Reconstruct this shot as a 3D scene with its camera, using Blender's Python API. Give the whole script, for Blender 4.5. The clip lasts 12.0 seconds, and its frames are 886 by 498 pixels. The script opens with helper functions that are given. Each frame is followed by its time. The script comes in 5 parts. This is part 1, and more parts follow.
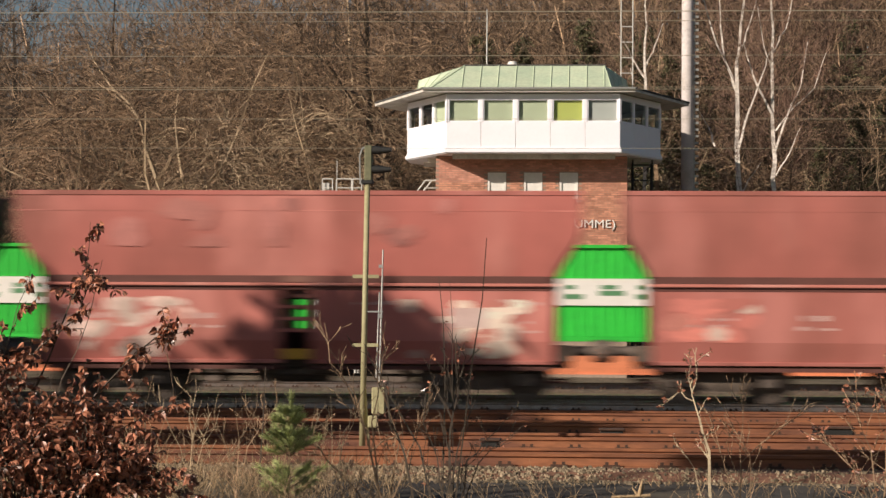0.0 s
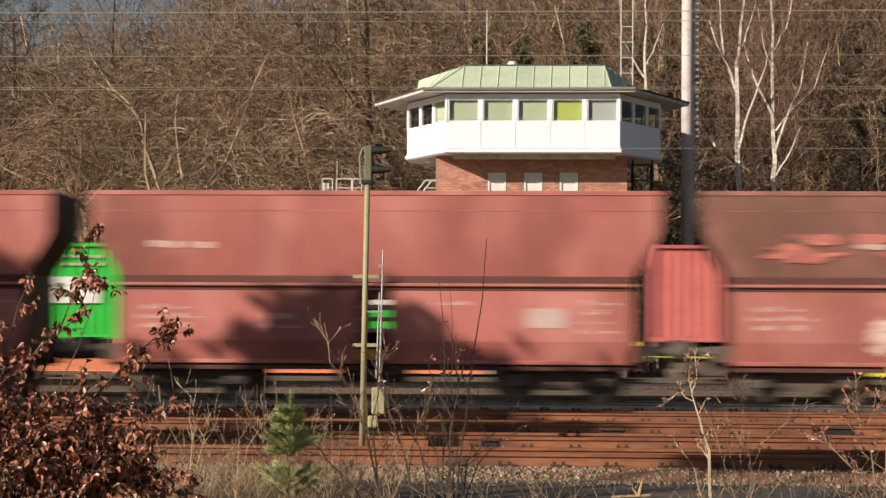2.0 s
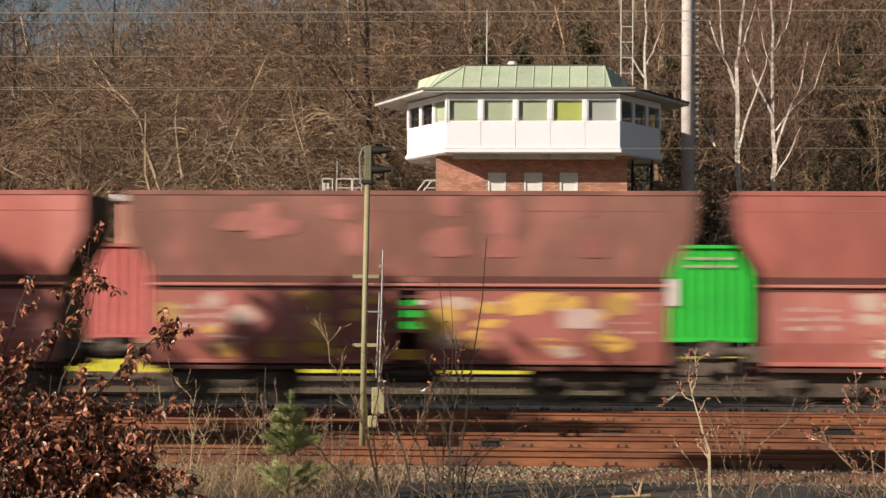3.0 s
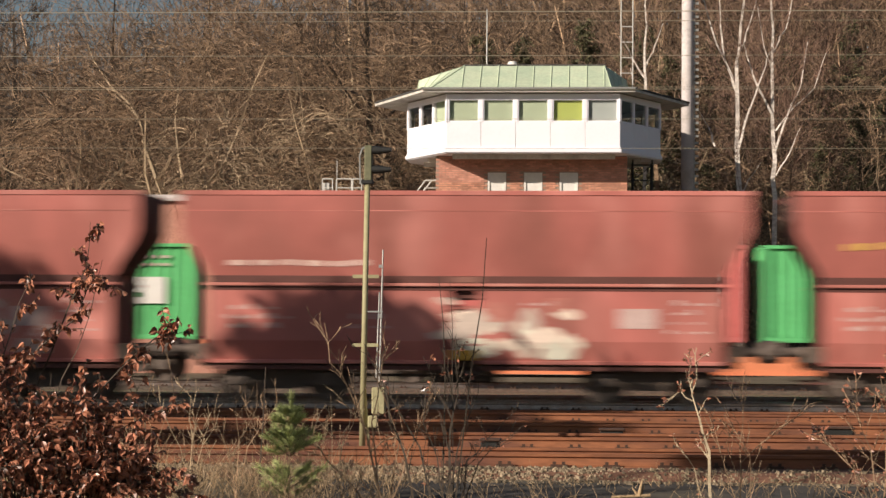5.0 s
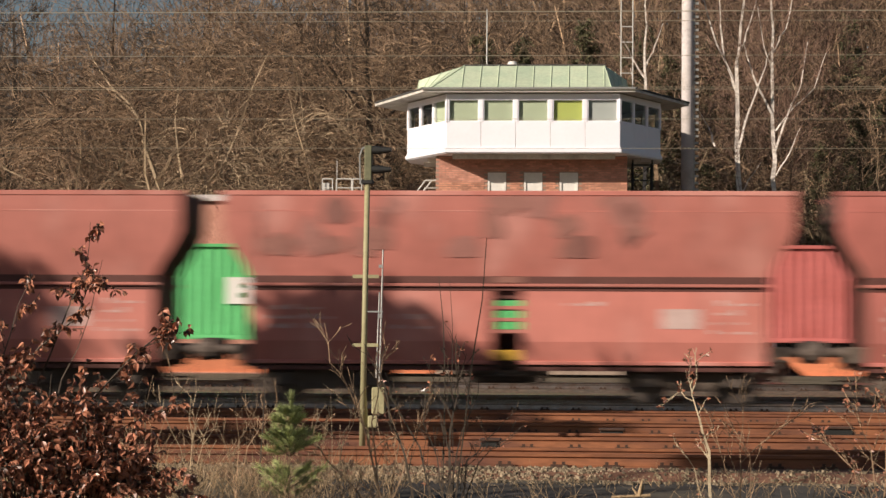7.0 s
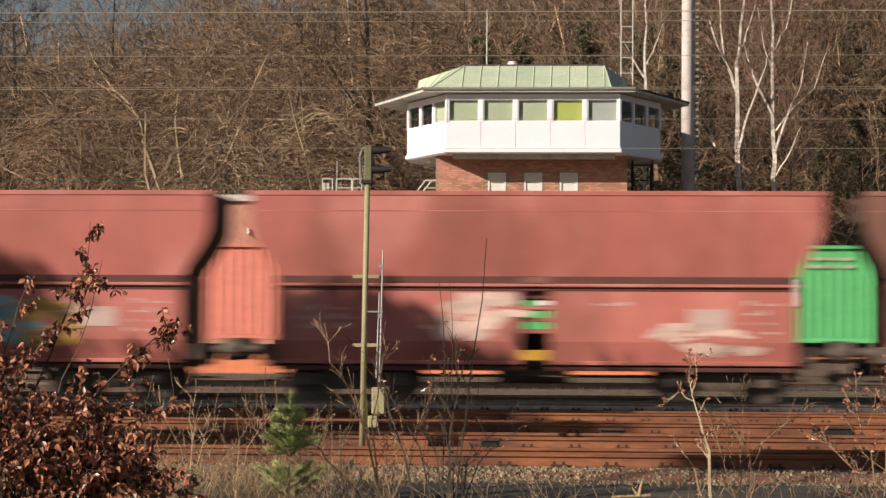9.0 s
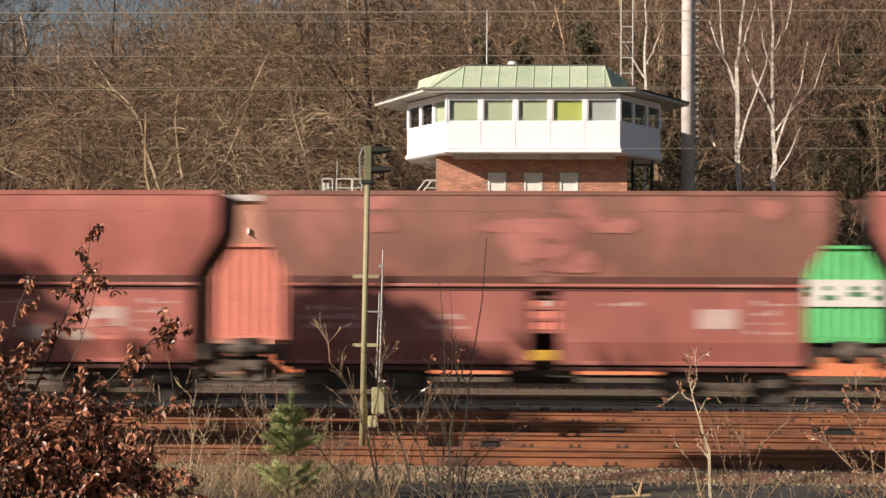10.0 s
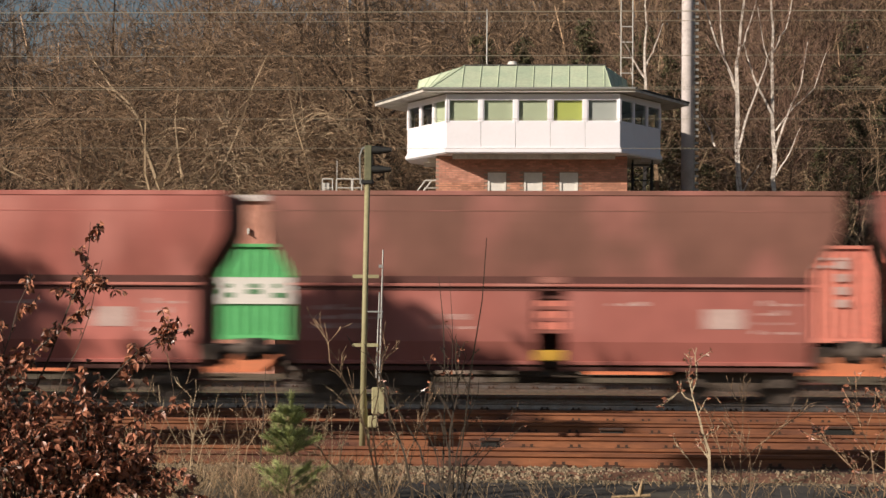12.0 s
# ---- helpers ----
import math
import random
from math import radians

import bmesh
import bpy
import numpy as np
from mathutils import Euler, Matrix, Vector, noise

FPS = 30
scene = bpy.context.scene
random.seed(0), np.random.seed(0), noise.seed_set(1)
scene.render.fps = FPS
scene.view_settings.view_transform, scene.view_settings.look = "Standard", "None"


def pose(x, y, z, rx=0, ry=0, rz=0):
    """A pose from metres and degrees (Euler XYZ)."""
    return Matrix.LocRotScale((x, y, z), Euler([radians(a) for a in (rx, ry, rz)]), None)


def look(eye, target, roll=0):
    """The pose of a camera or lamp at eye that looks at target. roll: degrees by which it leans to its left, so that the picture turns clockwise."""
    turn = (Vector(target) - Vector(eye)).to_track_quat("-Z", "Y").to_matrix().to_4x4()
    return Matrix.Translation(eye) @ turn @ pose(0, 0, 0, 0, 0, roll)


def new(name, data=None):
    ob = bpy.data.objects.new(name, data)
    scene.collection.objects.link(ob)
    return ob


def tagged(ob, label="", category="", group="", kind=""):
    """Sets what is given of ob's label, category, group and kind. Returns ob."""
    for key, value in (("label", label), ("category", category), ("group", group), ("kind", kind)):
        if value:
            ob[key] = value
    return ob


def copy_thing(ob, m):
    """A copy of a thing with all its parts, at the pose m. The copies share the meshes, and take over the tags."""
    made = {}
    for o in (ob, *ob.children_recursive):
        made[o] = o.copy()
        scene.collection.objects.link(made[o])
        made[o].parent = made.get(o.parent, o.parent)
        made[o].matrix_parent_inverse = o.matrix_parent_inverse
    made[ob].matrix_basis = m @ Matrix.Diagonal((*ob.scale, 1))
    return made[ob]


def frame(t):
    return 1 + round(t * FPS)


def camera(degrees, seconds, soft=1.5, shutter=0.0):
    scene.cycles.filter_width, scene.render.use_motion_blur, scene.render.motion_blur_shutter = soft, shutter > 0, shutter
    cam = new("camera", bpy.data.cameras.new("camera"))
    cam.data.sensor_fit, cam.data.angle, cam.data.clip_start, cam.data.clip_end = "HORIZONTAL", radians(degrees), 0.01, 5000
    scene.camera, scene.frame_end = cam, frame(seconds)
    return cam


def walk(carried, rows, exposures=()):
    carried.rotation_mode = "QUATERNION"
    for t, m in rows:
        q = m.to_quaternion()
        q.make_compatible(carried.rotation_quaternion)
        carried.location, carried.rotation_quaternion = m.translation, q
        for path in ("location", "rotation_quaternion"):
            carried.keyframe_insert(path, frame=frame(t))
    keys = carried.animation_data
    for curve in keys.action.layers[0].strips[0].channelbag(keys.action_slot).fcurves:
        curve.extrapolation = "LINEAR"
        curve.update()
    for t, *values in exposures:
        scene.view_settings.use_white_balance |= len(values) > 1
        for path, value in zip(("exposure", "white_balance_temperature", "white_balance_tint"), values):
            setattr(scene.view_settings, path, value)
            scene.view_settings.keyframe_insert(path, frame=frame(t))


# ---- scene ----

# ---- camera: fixed, long lens ----
cam = camera(21.13, 12.0, soft=1.5, shutter=0.5)
EYE = Vector((0, 0, 1.4))
VIEW = pose(0, 0, 1.4, 90 + 2.043, 0, 3.7) @ pose(0, 0, 0, 0, 0, 0.32)
walk(cam, [(0, VIEW), (12, VIEW)], [(0, 0.18), (0.5, 0.2), (1, 0.25), (1.5, 0.28), (2, 0.28), (2.5, 0.25), (3, 0.15), (5, 0.25), (5.5, 0.22), (6, 0.2), (6.5, 0.16), (7, 0.17),
                                    (9, 0.19), (9.5, 0.23), (10, 0.29), (10.5, 0.29), (11, 0.23), (11.5, 0.16), (12, 0.06)])

# ---- light ----
SUN_EL, SUN_AZ = radians(25), radians(51)
to_sun = Vector((-math.sin(SUN_AZ) * math.cos(SUN_EL), -math.cos(SUN_AZ) * math.cos(SUN_EL), math.sin(SUN_EL)))
world = bpy.data.worlds.new("sky")
scene.world = world
world.use_nodes = True
sky = world.node_tree.nodes.new("ShaderNodeTexSky")
sky.sky_type, sky.sun_disc = "NISHITA", False
sky.sun_elevation, sky.sun_rotation = SUN_EL, math.atan2(to_sun.x, to_sun.y) % math.tau
backing = world.node_tree.nodes["Background"]
world.node_tree.links.new(sky.outputs[0], backing.inputs[0])
backing.inputs[1].default_value = 0.043
sun = new("sun", bpy.data.lights.new("sun", "SUN"))
sun.data.energy, sun.data.angle, sun.data.color = 5.0, radians(0.53), (1.0, 0.87, 0.74)
sun.matrix_world = look(to_sun * 100, (0, 0, 0))


# ---- materials ----
def mat(name, colour, rough=0.7, metal=0.0, scale=6.0, vary=0.25, bump=0.2, second=None, amount=0.5, tone=0.0, spec=0.4, stretch=(1, 1, 1), island=0.0, third=None, patch=0.8):
    """Two scales of noise over a base colour, with bump; second: a colour for stains; tone: spread from object to object."""
    m = bpy.data.materials.new(name)
    m.use_nodes = True
    nt = m.node_tree
    n, lk = nt.nodes, nt.links
    b = n["Principled BSDF"]
    b.inputs["Roughness"].default_value, b.inputs["Metallic"].default_value = rough, metal
    b.inputs["Specular IOR Level"].default_value = spec
    co = n.new("ShaderNodeTexCoord")
    mp = n.new("ShaderNodeMapping")
    mp.inputs["Scale"].default_value = stretch
    lk.new(co.outputs["Object"], mp.inputs[0])
    if tone:
        info, off = n.new("ShaderNodeObjectInfo"), n.new("ShaderNodeMath")
        off.operation, off.inputs[1].default_value = "MULTIPLY", 60
        lk.new(info.outputs["Random"], off.inputs[0])
        lk.new(off.outputs[0], mp.inputs["Location"])
    fine, broad = n.new("ShaderNodeTexNoise"), n.new("ShaderNodeTexNoise")
    for tex, sc in ((fine, scale * 7), (broad, scale)):
        tex.inputs["Scale"].default_value, tex.inputs["Detail"].default_value = sc, 5
        lk.new(mp.outputs[0], tex.inputs["Vector"])
    ramp = n.new("ShaderNodeMapRange")
    ramp.inputs[1].default_value, ramp.inputs[2].default_value = 0.42, 0.68
    lk.new(broad.outputs[0], ramp.inputs[0])
    mix = n.new("ShaderNodeMix")
    mix.data_type = "RGBA"
    mix.inputs[6].default_value = (*colour, 1)
    mix.inputs[7].default_value = (*(second or [c * (1 - vary * 1.6) for c in colour]), 1)
    gain = n.new("ShaderNodeMath")
    gain.operation = "MULTIPLY"
    gain.inputs[1].default_value = amount
    lk.new(ramp.outputs[0], gain.inputs[0])
    lk.new(gain.outputs[0], mix.inputs[0])
    hsv = n.new("ShaderNodeHueSaturation")
    lk.new(mix.outputs[2], hsv.inputs["Color"])
    if third:
        worn, edge, over = n.new("ShaderNodeTexNoise"), n.new("ShaderNodeMapRange"), n.new("ShaderNodeMix")
        worn.inputs["Scale"].default_value, worn.inputs["Detail"].default_value = patch, 3
        edge.inputs[1].default_value, edge.inputs[2].default_value, edge.inputs[4].default_value = 0.52, 0.66, 0.85
        over.data_type, over.inputs[7].default_value = "RGBA", (*third, 1)
        lk.new(mp.outputs[0], worn.inputs["Vector"])
        lk.new(worn.outputs[0], edge.inputs[0])
        lk.new(edge.outputs[0], over.inputs[0])
        lk.new(mix.outputs[2], over.inputs[6])
        lk.new(over.outputs[2], hsv.inputs["Color"])
    mul = n.new("ShaderNodeMapRange")
    mul.inputs[1].default_value, mul.inputs[2].default_value = 0.25, 0.75
    mul.inputs[3].default_value, mul.inputs[4].default_value = 1 - vary, 1 + vary
    lk.new(fine.outputs[0], mul.inputs[0])
    last = mul.outputs[0]
    for spread, node, socket in ((tone, "ShaderNodeObjectInfo", "Random"), (island, "ShaderNodeNewGeometry", "Random Per Island")):
        if spread:
            rnd, sp, pr = n.new(node), n.new("ShaderNodeMapRange"), n.new("ShaderNodeMath")
            sp.inputs[3].default_value, sp.inputs[4].default_value = 1 - spread, 1 + spread
            pr.operation = "MULTIPLY"
            lk.new(rnd.outputs[socket], sp.inputs[0])
            lk.new(sp.outputs[0], pr.inputs[0])
            lk.new(last, pr.inputs[1])
            last = pr.outputs[0]
    lk.new(last, hsv.inputs["Value"])
    lk.new(hsv.outputs[0], b.inputs["Base Color"])
    if bump:
        bp = n.new("ShaderNodeBump")
        bp.inputs["Strength"].default_value, bp.inputs["Distance"].default_value = bump, 0.02
        lk.new(fine.outputs[0], bp.inputs["Height"])
        lk.new(bp.outputs[0], b.inputs["Normal"])
    return m


def glass(name, tint, rough=0.03):
    m = bpy.data.materials.new(name)
    m.use_nodes = True
    nt = m.node_tree
    out, b = nt.nodes["Material Output"], nt.nodes["Principled BSDF"]
    b.inputs["Base Color"].default_value, b.inputs["Roughness"].default_value = (0.02, 0.02, 0.02, 1), rough
    clear, mix = nt.nodes.new("ShaderNodeBsdfTransparent"), nt.nodes.new("ShaderNodeMixShader")
    clear.inputs[0].default_value = (*tint, 1)
    mix.inputs[0].default_value = 0.15
    nt.links.new(clear.outputs[0], mix.inputs[1])
    nt.links.new(b.outputs[0], mix.inputs[2])
    nt.links.new(mix.outputs[0], out.inputs[0])
    return m


M = {
    "gravel": mat("gravel", (0.15, 0.115, 0.075), 0.95, scale=0.6, vary=0.5, bump=0.8, second=(0.07, 0.06, 0.03), amount=0.9),
    "shaded_verge": mat("shaded_verge_earth", (0.045, 0.040, 0.036), 0.95, scale=0.8, vary=0.5, bump=0.8, second=(0.09, 0.075, 0.05), amount=0.7),
    "litter": mat("leaf_litter", (0.05, 0.035, 0.022), 0.95, scale=0.3, vary=0.5, bump=0.8, second=(0.025, 0.02, 0.012), amount=0.9),
    "ballast": mat("ballast", (0.125, 0.098, 0.075), 0.95, scale=1.2, vary=0.5, bump=0.9, second=(0.13, 0.08, 0.055), island=0.35),
    "rust": mat("rusty_steel", (0.265, 0.103, 0.046), 0.75, scale=3, vary=0.22, bump=0.3, second=(0.11, 0.045, 0.03), amount=1.0, stretch=(0.25, 1, 1)),
    "clip": mat("dark_rail_clip", (0.075, 0.04, 0.026), 0.85, scale=6, vary=0.3, bump=0.2),
    "steel": mat("worn_steel", (0.30, 0.25, 0.22), 0.38, 0.85, scale=4, vary=0.2, bump=0.1, second=(0.2, 0.11, 0.07)),
    "sleeper": mat("old_timber", (0.13, 0.085, 0.06), 0.9, scale=5, vary=0.4, bump=0.6, tone=0.3),
    "wagon": mat("wagon_red", (0.51, 0.165, 0.136), 0.5, scale=0.55, vary=0.12, bump=0.08, second=(0.32, 0.115, 0.09), amount=1.0, stretch=(1, 1, 0.45), tone=0.12, third=(0.61, 0.24, 0.20)),
    "wagon_dull": mat("wagon_dull_red", (0.41, 0.138, 0.112), 0.55, scale=0.55, vary=0.12, bump=0.08, second=(0.29, 0.105, 0.082), amount=1.0, stretch=(1, 1, 0.45), tone=0.08, third=(0.47, 0.18, 0.15)),
    "ballast_rust": mat("rust_stained_ballast", (0.20, 0.095, 0.058), 0.95, scale=2, vary=0.45, bump=0.9, second=(0.11, 0.06, 0.04)),
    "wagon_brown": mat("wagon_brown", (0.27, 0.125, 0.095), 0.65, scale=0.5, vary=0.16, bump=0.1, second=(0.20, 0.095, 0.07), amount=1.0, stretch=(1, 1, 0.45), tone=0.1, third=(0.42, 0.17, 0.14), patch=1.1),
    "wagon_pale": mat("wagon_pale", (0.53, 0.19, 0.15), 0.6, scale=0.8, vary=0.14, bump=0.08, second=(0.38, 0.13, 0.10), amount=0.8, tone=0.1, third=(0.64, 0.29, 0.24), stretch=(1, 1, 0.5)),
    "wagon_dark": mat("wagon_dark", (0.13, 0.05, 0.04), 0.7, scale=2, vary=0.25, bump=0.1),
    "end_brown": mat("dark_end_brown", (0.09, 0.045, 0.036), 0.8, scale=2, vary=0.3, bump=0.1),
    "under": mat("brake_dust", (0.11, 0.085, 0.068), 0.85, scale=3, vary=0.35, bump=0.3, second=(0.16, 0.11, 0.08)),
    "wheel": mat("wheel_steel", (0.19, 0.15, 0.125), 0.6, 0.4, scale=4, vary=0.3, bump=0.1),
    "coal": mat("coal", (0.02, 0.02, 0.02), 0.8, scale=3, vary=0.5, bump=1.0),
    "white": mat("white_paint", (0.78, 0.75, 0.70), 0.55, scale=1.5, vary=0.06, bump=0.03, second=(0.62, 0.58, 0.52), amount=0.4),
    "plate": mat("chalk_white", (0.60, 0.44, 0.40), 0.7, scale=2, vary=0.2, bump=0.0, second=(0.5, 0.3, 0.26)),
    "yellow": mat("safety_yellow", (0.62, 0.36, 0.05), 0.6, scale=4, vary=0.2, bump=0.05),
    "orange": mat("chassis_orange", (0.74, 0.25, 0.12), 0.6, scale=2, vary=0.15, bump=0.05, tone=0.15),
    "lime": mat("chassis_yellow", (0.62, 0.58, 0.05), 0.6, scale=2, vary=0.15, bump=0.05),
    "green": mat("container_green", (0.035, 0.52, 0.055), 0.45, scale=1.0, vary=0.1, bump=0.03, second=(0.03, 0.40, 0.05), tone=0.08),
    "green_faded": mat("container_green_faded", (0.14, 0.54, 0.20), 0.5, scale=1.0, vary=0.1, bump=0.03, second=(0.10, 0.42, 0.14), tone=0.1),
    "red": mat("container_red", (0.54, 0.15, 0.135), 0.55, scale=1.0, vary=0.1, bump=0.03, second=(0.42, 0.10, 0.08), tone=0.12),
    "red_faded": mat("container_red_faded", (0.72, 0.25, 0.185), 0.6, scale=1.0, vary=0.1, bump=0.03, second=(0.62, 0.21, 0.16), tone=0.12),
    "ink": mat("dark_green_ink", (0.10, 0.25, 0.12), 0.6, vary=0.1, bump=0),
    "brick": mat("red_brick", (0.57, 0.285, 0.21), 0.85, scale=3, vary=0.18, bump=0.3, second=(0.42, 0.18, 0.12), tone=0.22),
    "mortar": mat("mortar", (0.36, 0.27, 0.21), 0.9, scale=5, vary=0.2, bump=0.3),
    "copper": mat("copper_patina", (0.53, 0.60, 0.43), 0.65, scale=1.2, vary=0.12, bump=0.06, second=(0.38, 0.50, 0.36), tone=0.1),
    "cabin": mat("cabin_white", (0.92, 0.90, 0.95), 0.5, scale=1.2, vary=0.02, bump=0.0, second=(0.86, 0.84, 0.88), amount=0.4, tone=0.03),
    "eave": mat("grey_eave", (0.66, 0.62, 0.56), 0.7, scale=2, vary=0.15, bump=0.05, second=(0.3, 0.26, 0.22)),
    "roof_edge": mat("dark_roof_felt", (0.07, 0.065, 0.06), 0.8, scale=2, vary=0.3, bump=0.1),
    "glass": glass("window_glass", (0.95, 0.97, 0.95)),
    "blind": mat("green_blind", (0.70, 0.77, 0.56), 0.8, scale=2, vary=0.08, bump=0.02, tone=0.1),
    "blind_lime": mat("lime_blind", (0.66, 0.72, 0.20), 0.8, scale=2, vary=0.08, bump=0.02),
    "blind_grey": mat("grey_blind", (0.62, 0.64, 0.63), 0.8, scale=2, vary=0.08, bump=0.02),
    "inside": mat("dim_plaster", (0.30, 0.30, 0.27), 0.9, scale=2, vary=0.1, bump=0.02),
    "concrete": mat("pale_concrete", (0.62, 0.56, 0.54), 0.85, scale=1.5, vary=0.12, bump=0.15, second=(0.4, 0.36, 0.31)),
    "galv": mat("galvanised_steel", (0.42, 0.42, 0.40), 0.45, 0.6, scale=3, vary=0.12, bump=0.05),
    "rail_white": mat("pale_railing_paint", (0.62, 0.60, 0.56), 0.5, scale=3, vary=0.1, bump=0.02),
    "post": mat("mast_olive_paint", (0.37, 0.34, 0.19), 0.6, scale=4, vary=0.15, bump=0.1, second=(0.26, 0.23, 0.13)),
    "black": mat("signal_black", (0.022, 0.022, 0.02), 0.55, scale=5, vary=0.2, bump=0.05),
    "wire": mat("copper_wire", (0.32, 0.285, 0.21), 0.5, 0.0, scale=4, vary=0.1, bump=0),
    "bark": mat("tree_bark", (0.30, 0.198, 0.122), 0.9, scale=1.5, vary=0.35, bump=0.4, second=(0.11, 0.08, 0.05), amount=0.8, tone=0.3, island=0.7),
    "bark_pale": mat("pale_bark", (0.44, 0.33, 0.21), 0.85, scale=1.5, vary=0.3, bump=0.3, second=(0.17, 0.12, 0.08), tone=0.2, island=0.4),
    "bark_dark": mat("dark_bark", (0.065, 0.048, 0.036), 0.9, scale=1.5, vary=0.35, bump=0.4, second=(0.06, 0.05, 0.03), tone=0.25, island=0.3),
    "birch": mat("birch_bark", (0.80, 0.72, 0.64), 0.7, scale=2.5, vary=0.2, bump=0.2, second=(0.18, 0.13, 0.10), amount=0.6, stretch=(1, 1, 3)),
    "red_twig": mat("wine_red_twig", (0.25, 0.155, 0.112), 0.85, scale=4, vary=0.3, bump=0, island=0.6, tone=0.2),
    "verge": mat("verge_stone", (0.235, 0.18, 0.12), 0.95, scale=1.2, vary=0.4, bump=0.6, second=(0.17, 0.14, 0.08), island=0.55),
    "stone": mat("pale_stone", (0.55, 0.48, 0.40), 0.9, scale=4, vary=0.3, bump=0.2, island=0.4),
    "twig": mat("reddish_twig", (0.197, 0.13, 0.083), 0.85, scale=4, vary=0.3, bump=0, island=0.75, tone=0.3),
    "beech_leaf": mat("dry_beech_leaf", (0.33, 0.14, 0.085), 0.32, scale=12, vary=0.3, bump=0, island=0.8),
    "needle": mat("pine_needle", (0.37, 0.41, 0.16), 0.6, scale=8, vary=0.3, bump=0, island=0.4),
    "fir": mat("dark_conifer", (0.13, 0.12, 0.06), 0.7, scale=3, vary=0.4, bump=0, island=0.5, tone=0.3),
    "stalk": mat("pale_stalk", (0.52, 0.42, 0.28), 0.8, scale=6, vary=0.3, bump=0.1, second=(0.25, 0.18, 0.11)),
    "head": mat("dull_olive_paint", (0.15, 0.15, 0.085), 0.6, scale=4, vary=0.2, bump=0.1),
    "straw": mat("dry_grass", (0.33, 0.23, 0.13), 0.85, scale=4, vary=0.3, bump=0, island=0.5),
}
GRAFFITI = {}


def spray(rgb):
    if rgb not in GRAFFITI:
        GRAFFITI[rgb] = mat("spray_paint", rgb, 0.6, scale=3, vary=0.15, bump=0)
    return GRAFFITI[rgb]


# ---- helpers of this scene ----
def link(name, bm, material, parent=None, label="", smooth=False):
    me = bpy.data.meshes.new(name)
    bmesh.ops.recalc_face_normals(bm, faces=bm.faces)
    bm.to_mesh(me)
    bm.free()
    if smooth:
        me.shade_smooth()
    me.materials.append(M[material] if isinstance(material, str) else material)
    ob = new(name, me)
    ob.parent = parent
    return tagged(ob, label)


def part(name, bm, material, parent, label="", smooth=False):
    return link(name, bm, material, parent, label, smooth)


def thing(name, label, category, m=None, group="", kind=""):
    ob = new(name)
    ob.empty_display_size = 0.2
    if m is not None:
        ob.matrix_basis = m
    return tagged(ob, label, category, group, kind)


def boxes(*items, bevel=0.0):
    """One bmesh of boxes (x0, y0, z0, x1, y1, z1)."""
    bm = bmesh.new()
    for x0, y0, z0, x1, y1, z1 in items:
        m = Matrix.Translation(((x0 + x1) / 2, (y0 + y1) / 2, (z0 + z1) / 2)) @ Matrix.Diagonal((abs(x1 - x0), abs(y1 - y0), abs(z1 - z0), 1))
        bmesh.ops.create_cube(bm, size=1, matrix=m)
    if bevel:
        bmesh.ops.bevel(bm, geom=bm.edges[:], offset=bevel, segments=1, affect="EDGES")
    return bm


def prism(points, y0, y1):
    """A polygon in x and z, drawn out from y0 to y1."""
    bm = bmesh.new()
    a = [bm.verts.new((x, y0, z)) for x, z in points]
    b = [bm.verts.new((x, y1, z)) for x, z in points]
    bm.faces.new(a)
    bm.faces.new(b[::-1])
    for i in range(len(a)):
        j = (i + 1) % len(a)
        bm.faces.new((a[i], b[i], b[j], a[j]))
    return bm


def rods(*items, sides=8):
    """One bmesh of round bars ((x, y, z), (x, y, z), r0, r1)."""
    bm = bmesh.new()
    for a, b, r0, r1 in items:
        a, b = Vector(a), Vector(b)
        d = b - a
        m = Matrix.Translation((a + b) / 2) @ d.to_track_quat("Z", "Y").to_matrix().to_4x4()
        bmesh.ops.create_cone(bm, cap_ends=True, segments=sides, radius1=r0, radius2=r1, depth=d.length, matrix=m)
    return bm


def sticks(segments, name, material, parent=None, label=""):
    """One mesh of tapered three-sided sticks (a, b, r0, r1), fast."""
    n = len(segments)
    a = np.array([s[0] for s in segments])
    b = np.array([s[1] for s in segments])
    r0 = np.array([s[2] for s in segments])[:, None]
    r1 = np.array([s[3] for s in segments])[:, None]
    d = b - a
    d /= np.linalg.norm(d, axis=1)[:, None] + 1e-9
    ref = np.where(np.abs(d[:, 2:3]) > 0.9, [[1.0, 0, 0]], [[0, 0, 1.0]])
    u = np.cross(d, ref)
    u /= np.linalg.norm(u, axis=1)[:, None] + 1e-9
    v = np.cross(d, u)
    verts = np.zeros((n, 6, 3))
    for k in range(3):
        w = u * math.cos(k * math.tau / 3) + v * math.sin(k * math.tau / 3)
        verts[:, k], verts[:, k + 3] = a + w * r0, b + w * r1
    base = np.arange(n)[:, None] * 6
    quad = np.array([[0, 1, 4, 3], [1, 2, 5, 4], [2, 0, 3, 5]])
    faces = (base[:, None, :] + quad[None]).reshape(-1, 4)
    me = bpy.data.meshes.new(name)
    me.from_pydata(verts.reshape(-1, 3).tolist(), [], faces.tolist())
    me.materials.append(M[material] if isinstance(material, str) else material)
    ob = new(name, me)
    ob.parent = parent
    return tagged(ob, label)


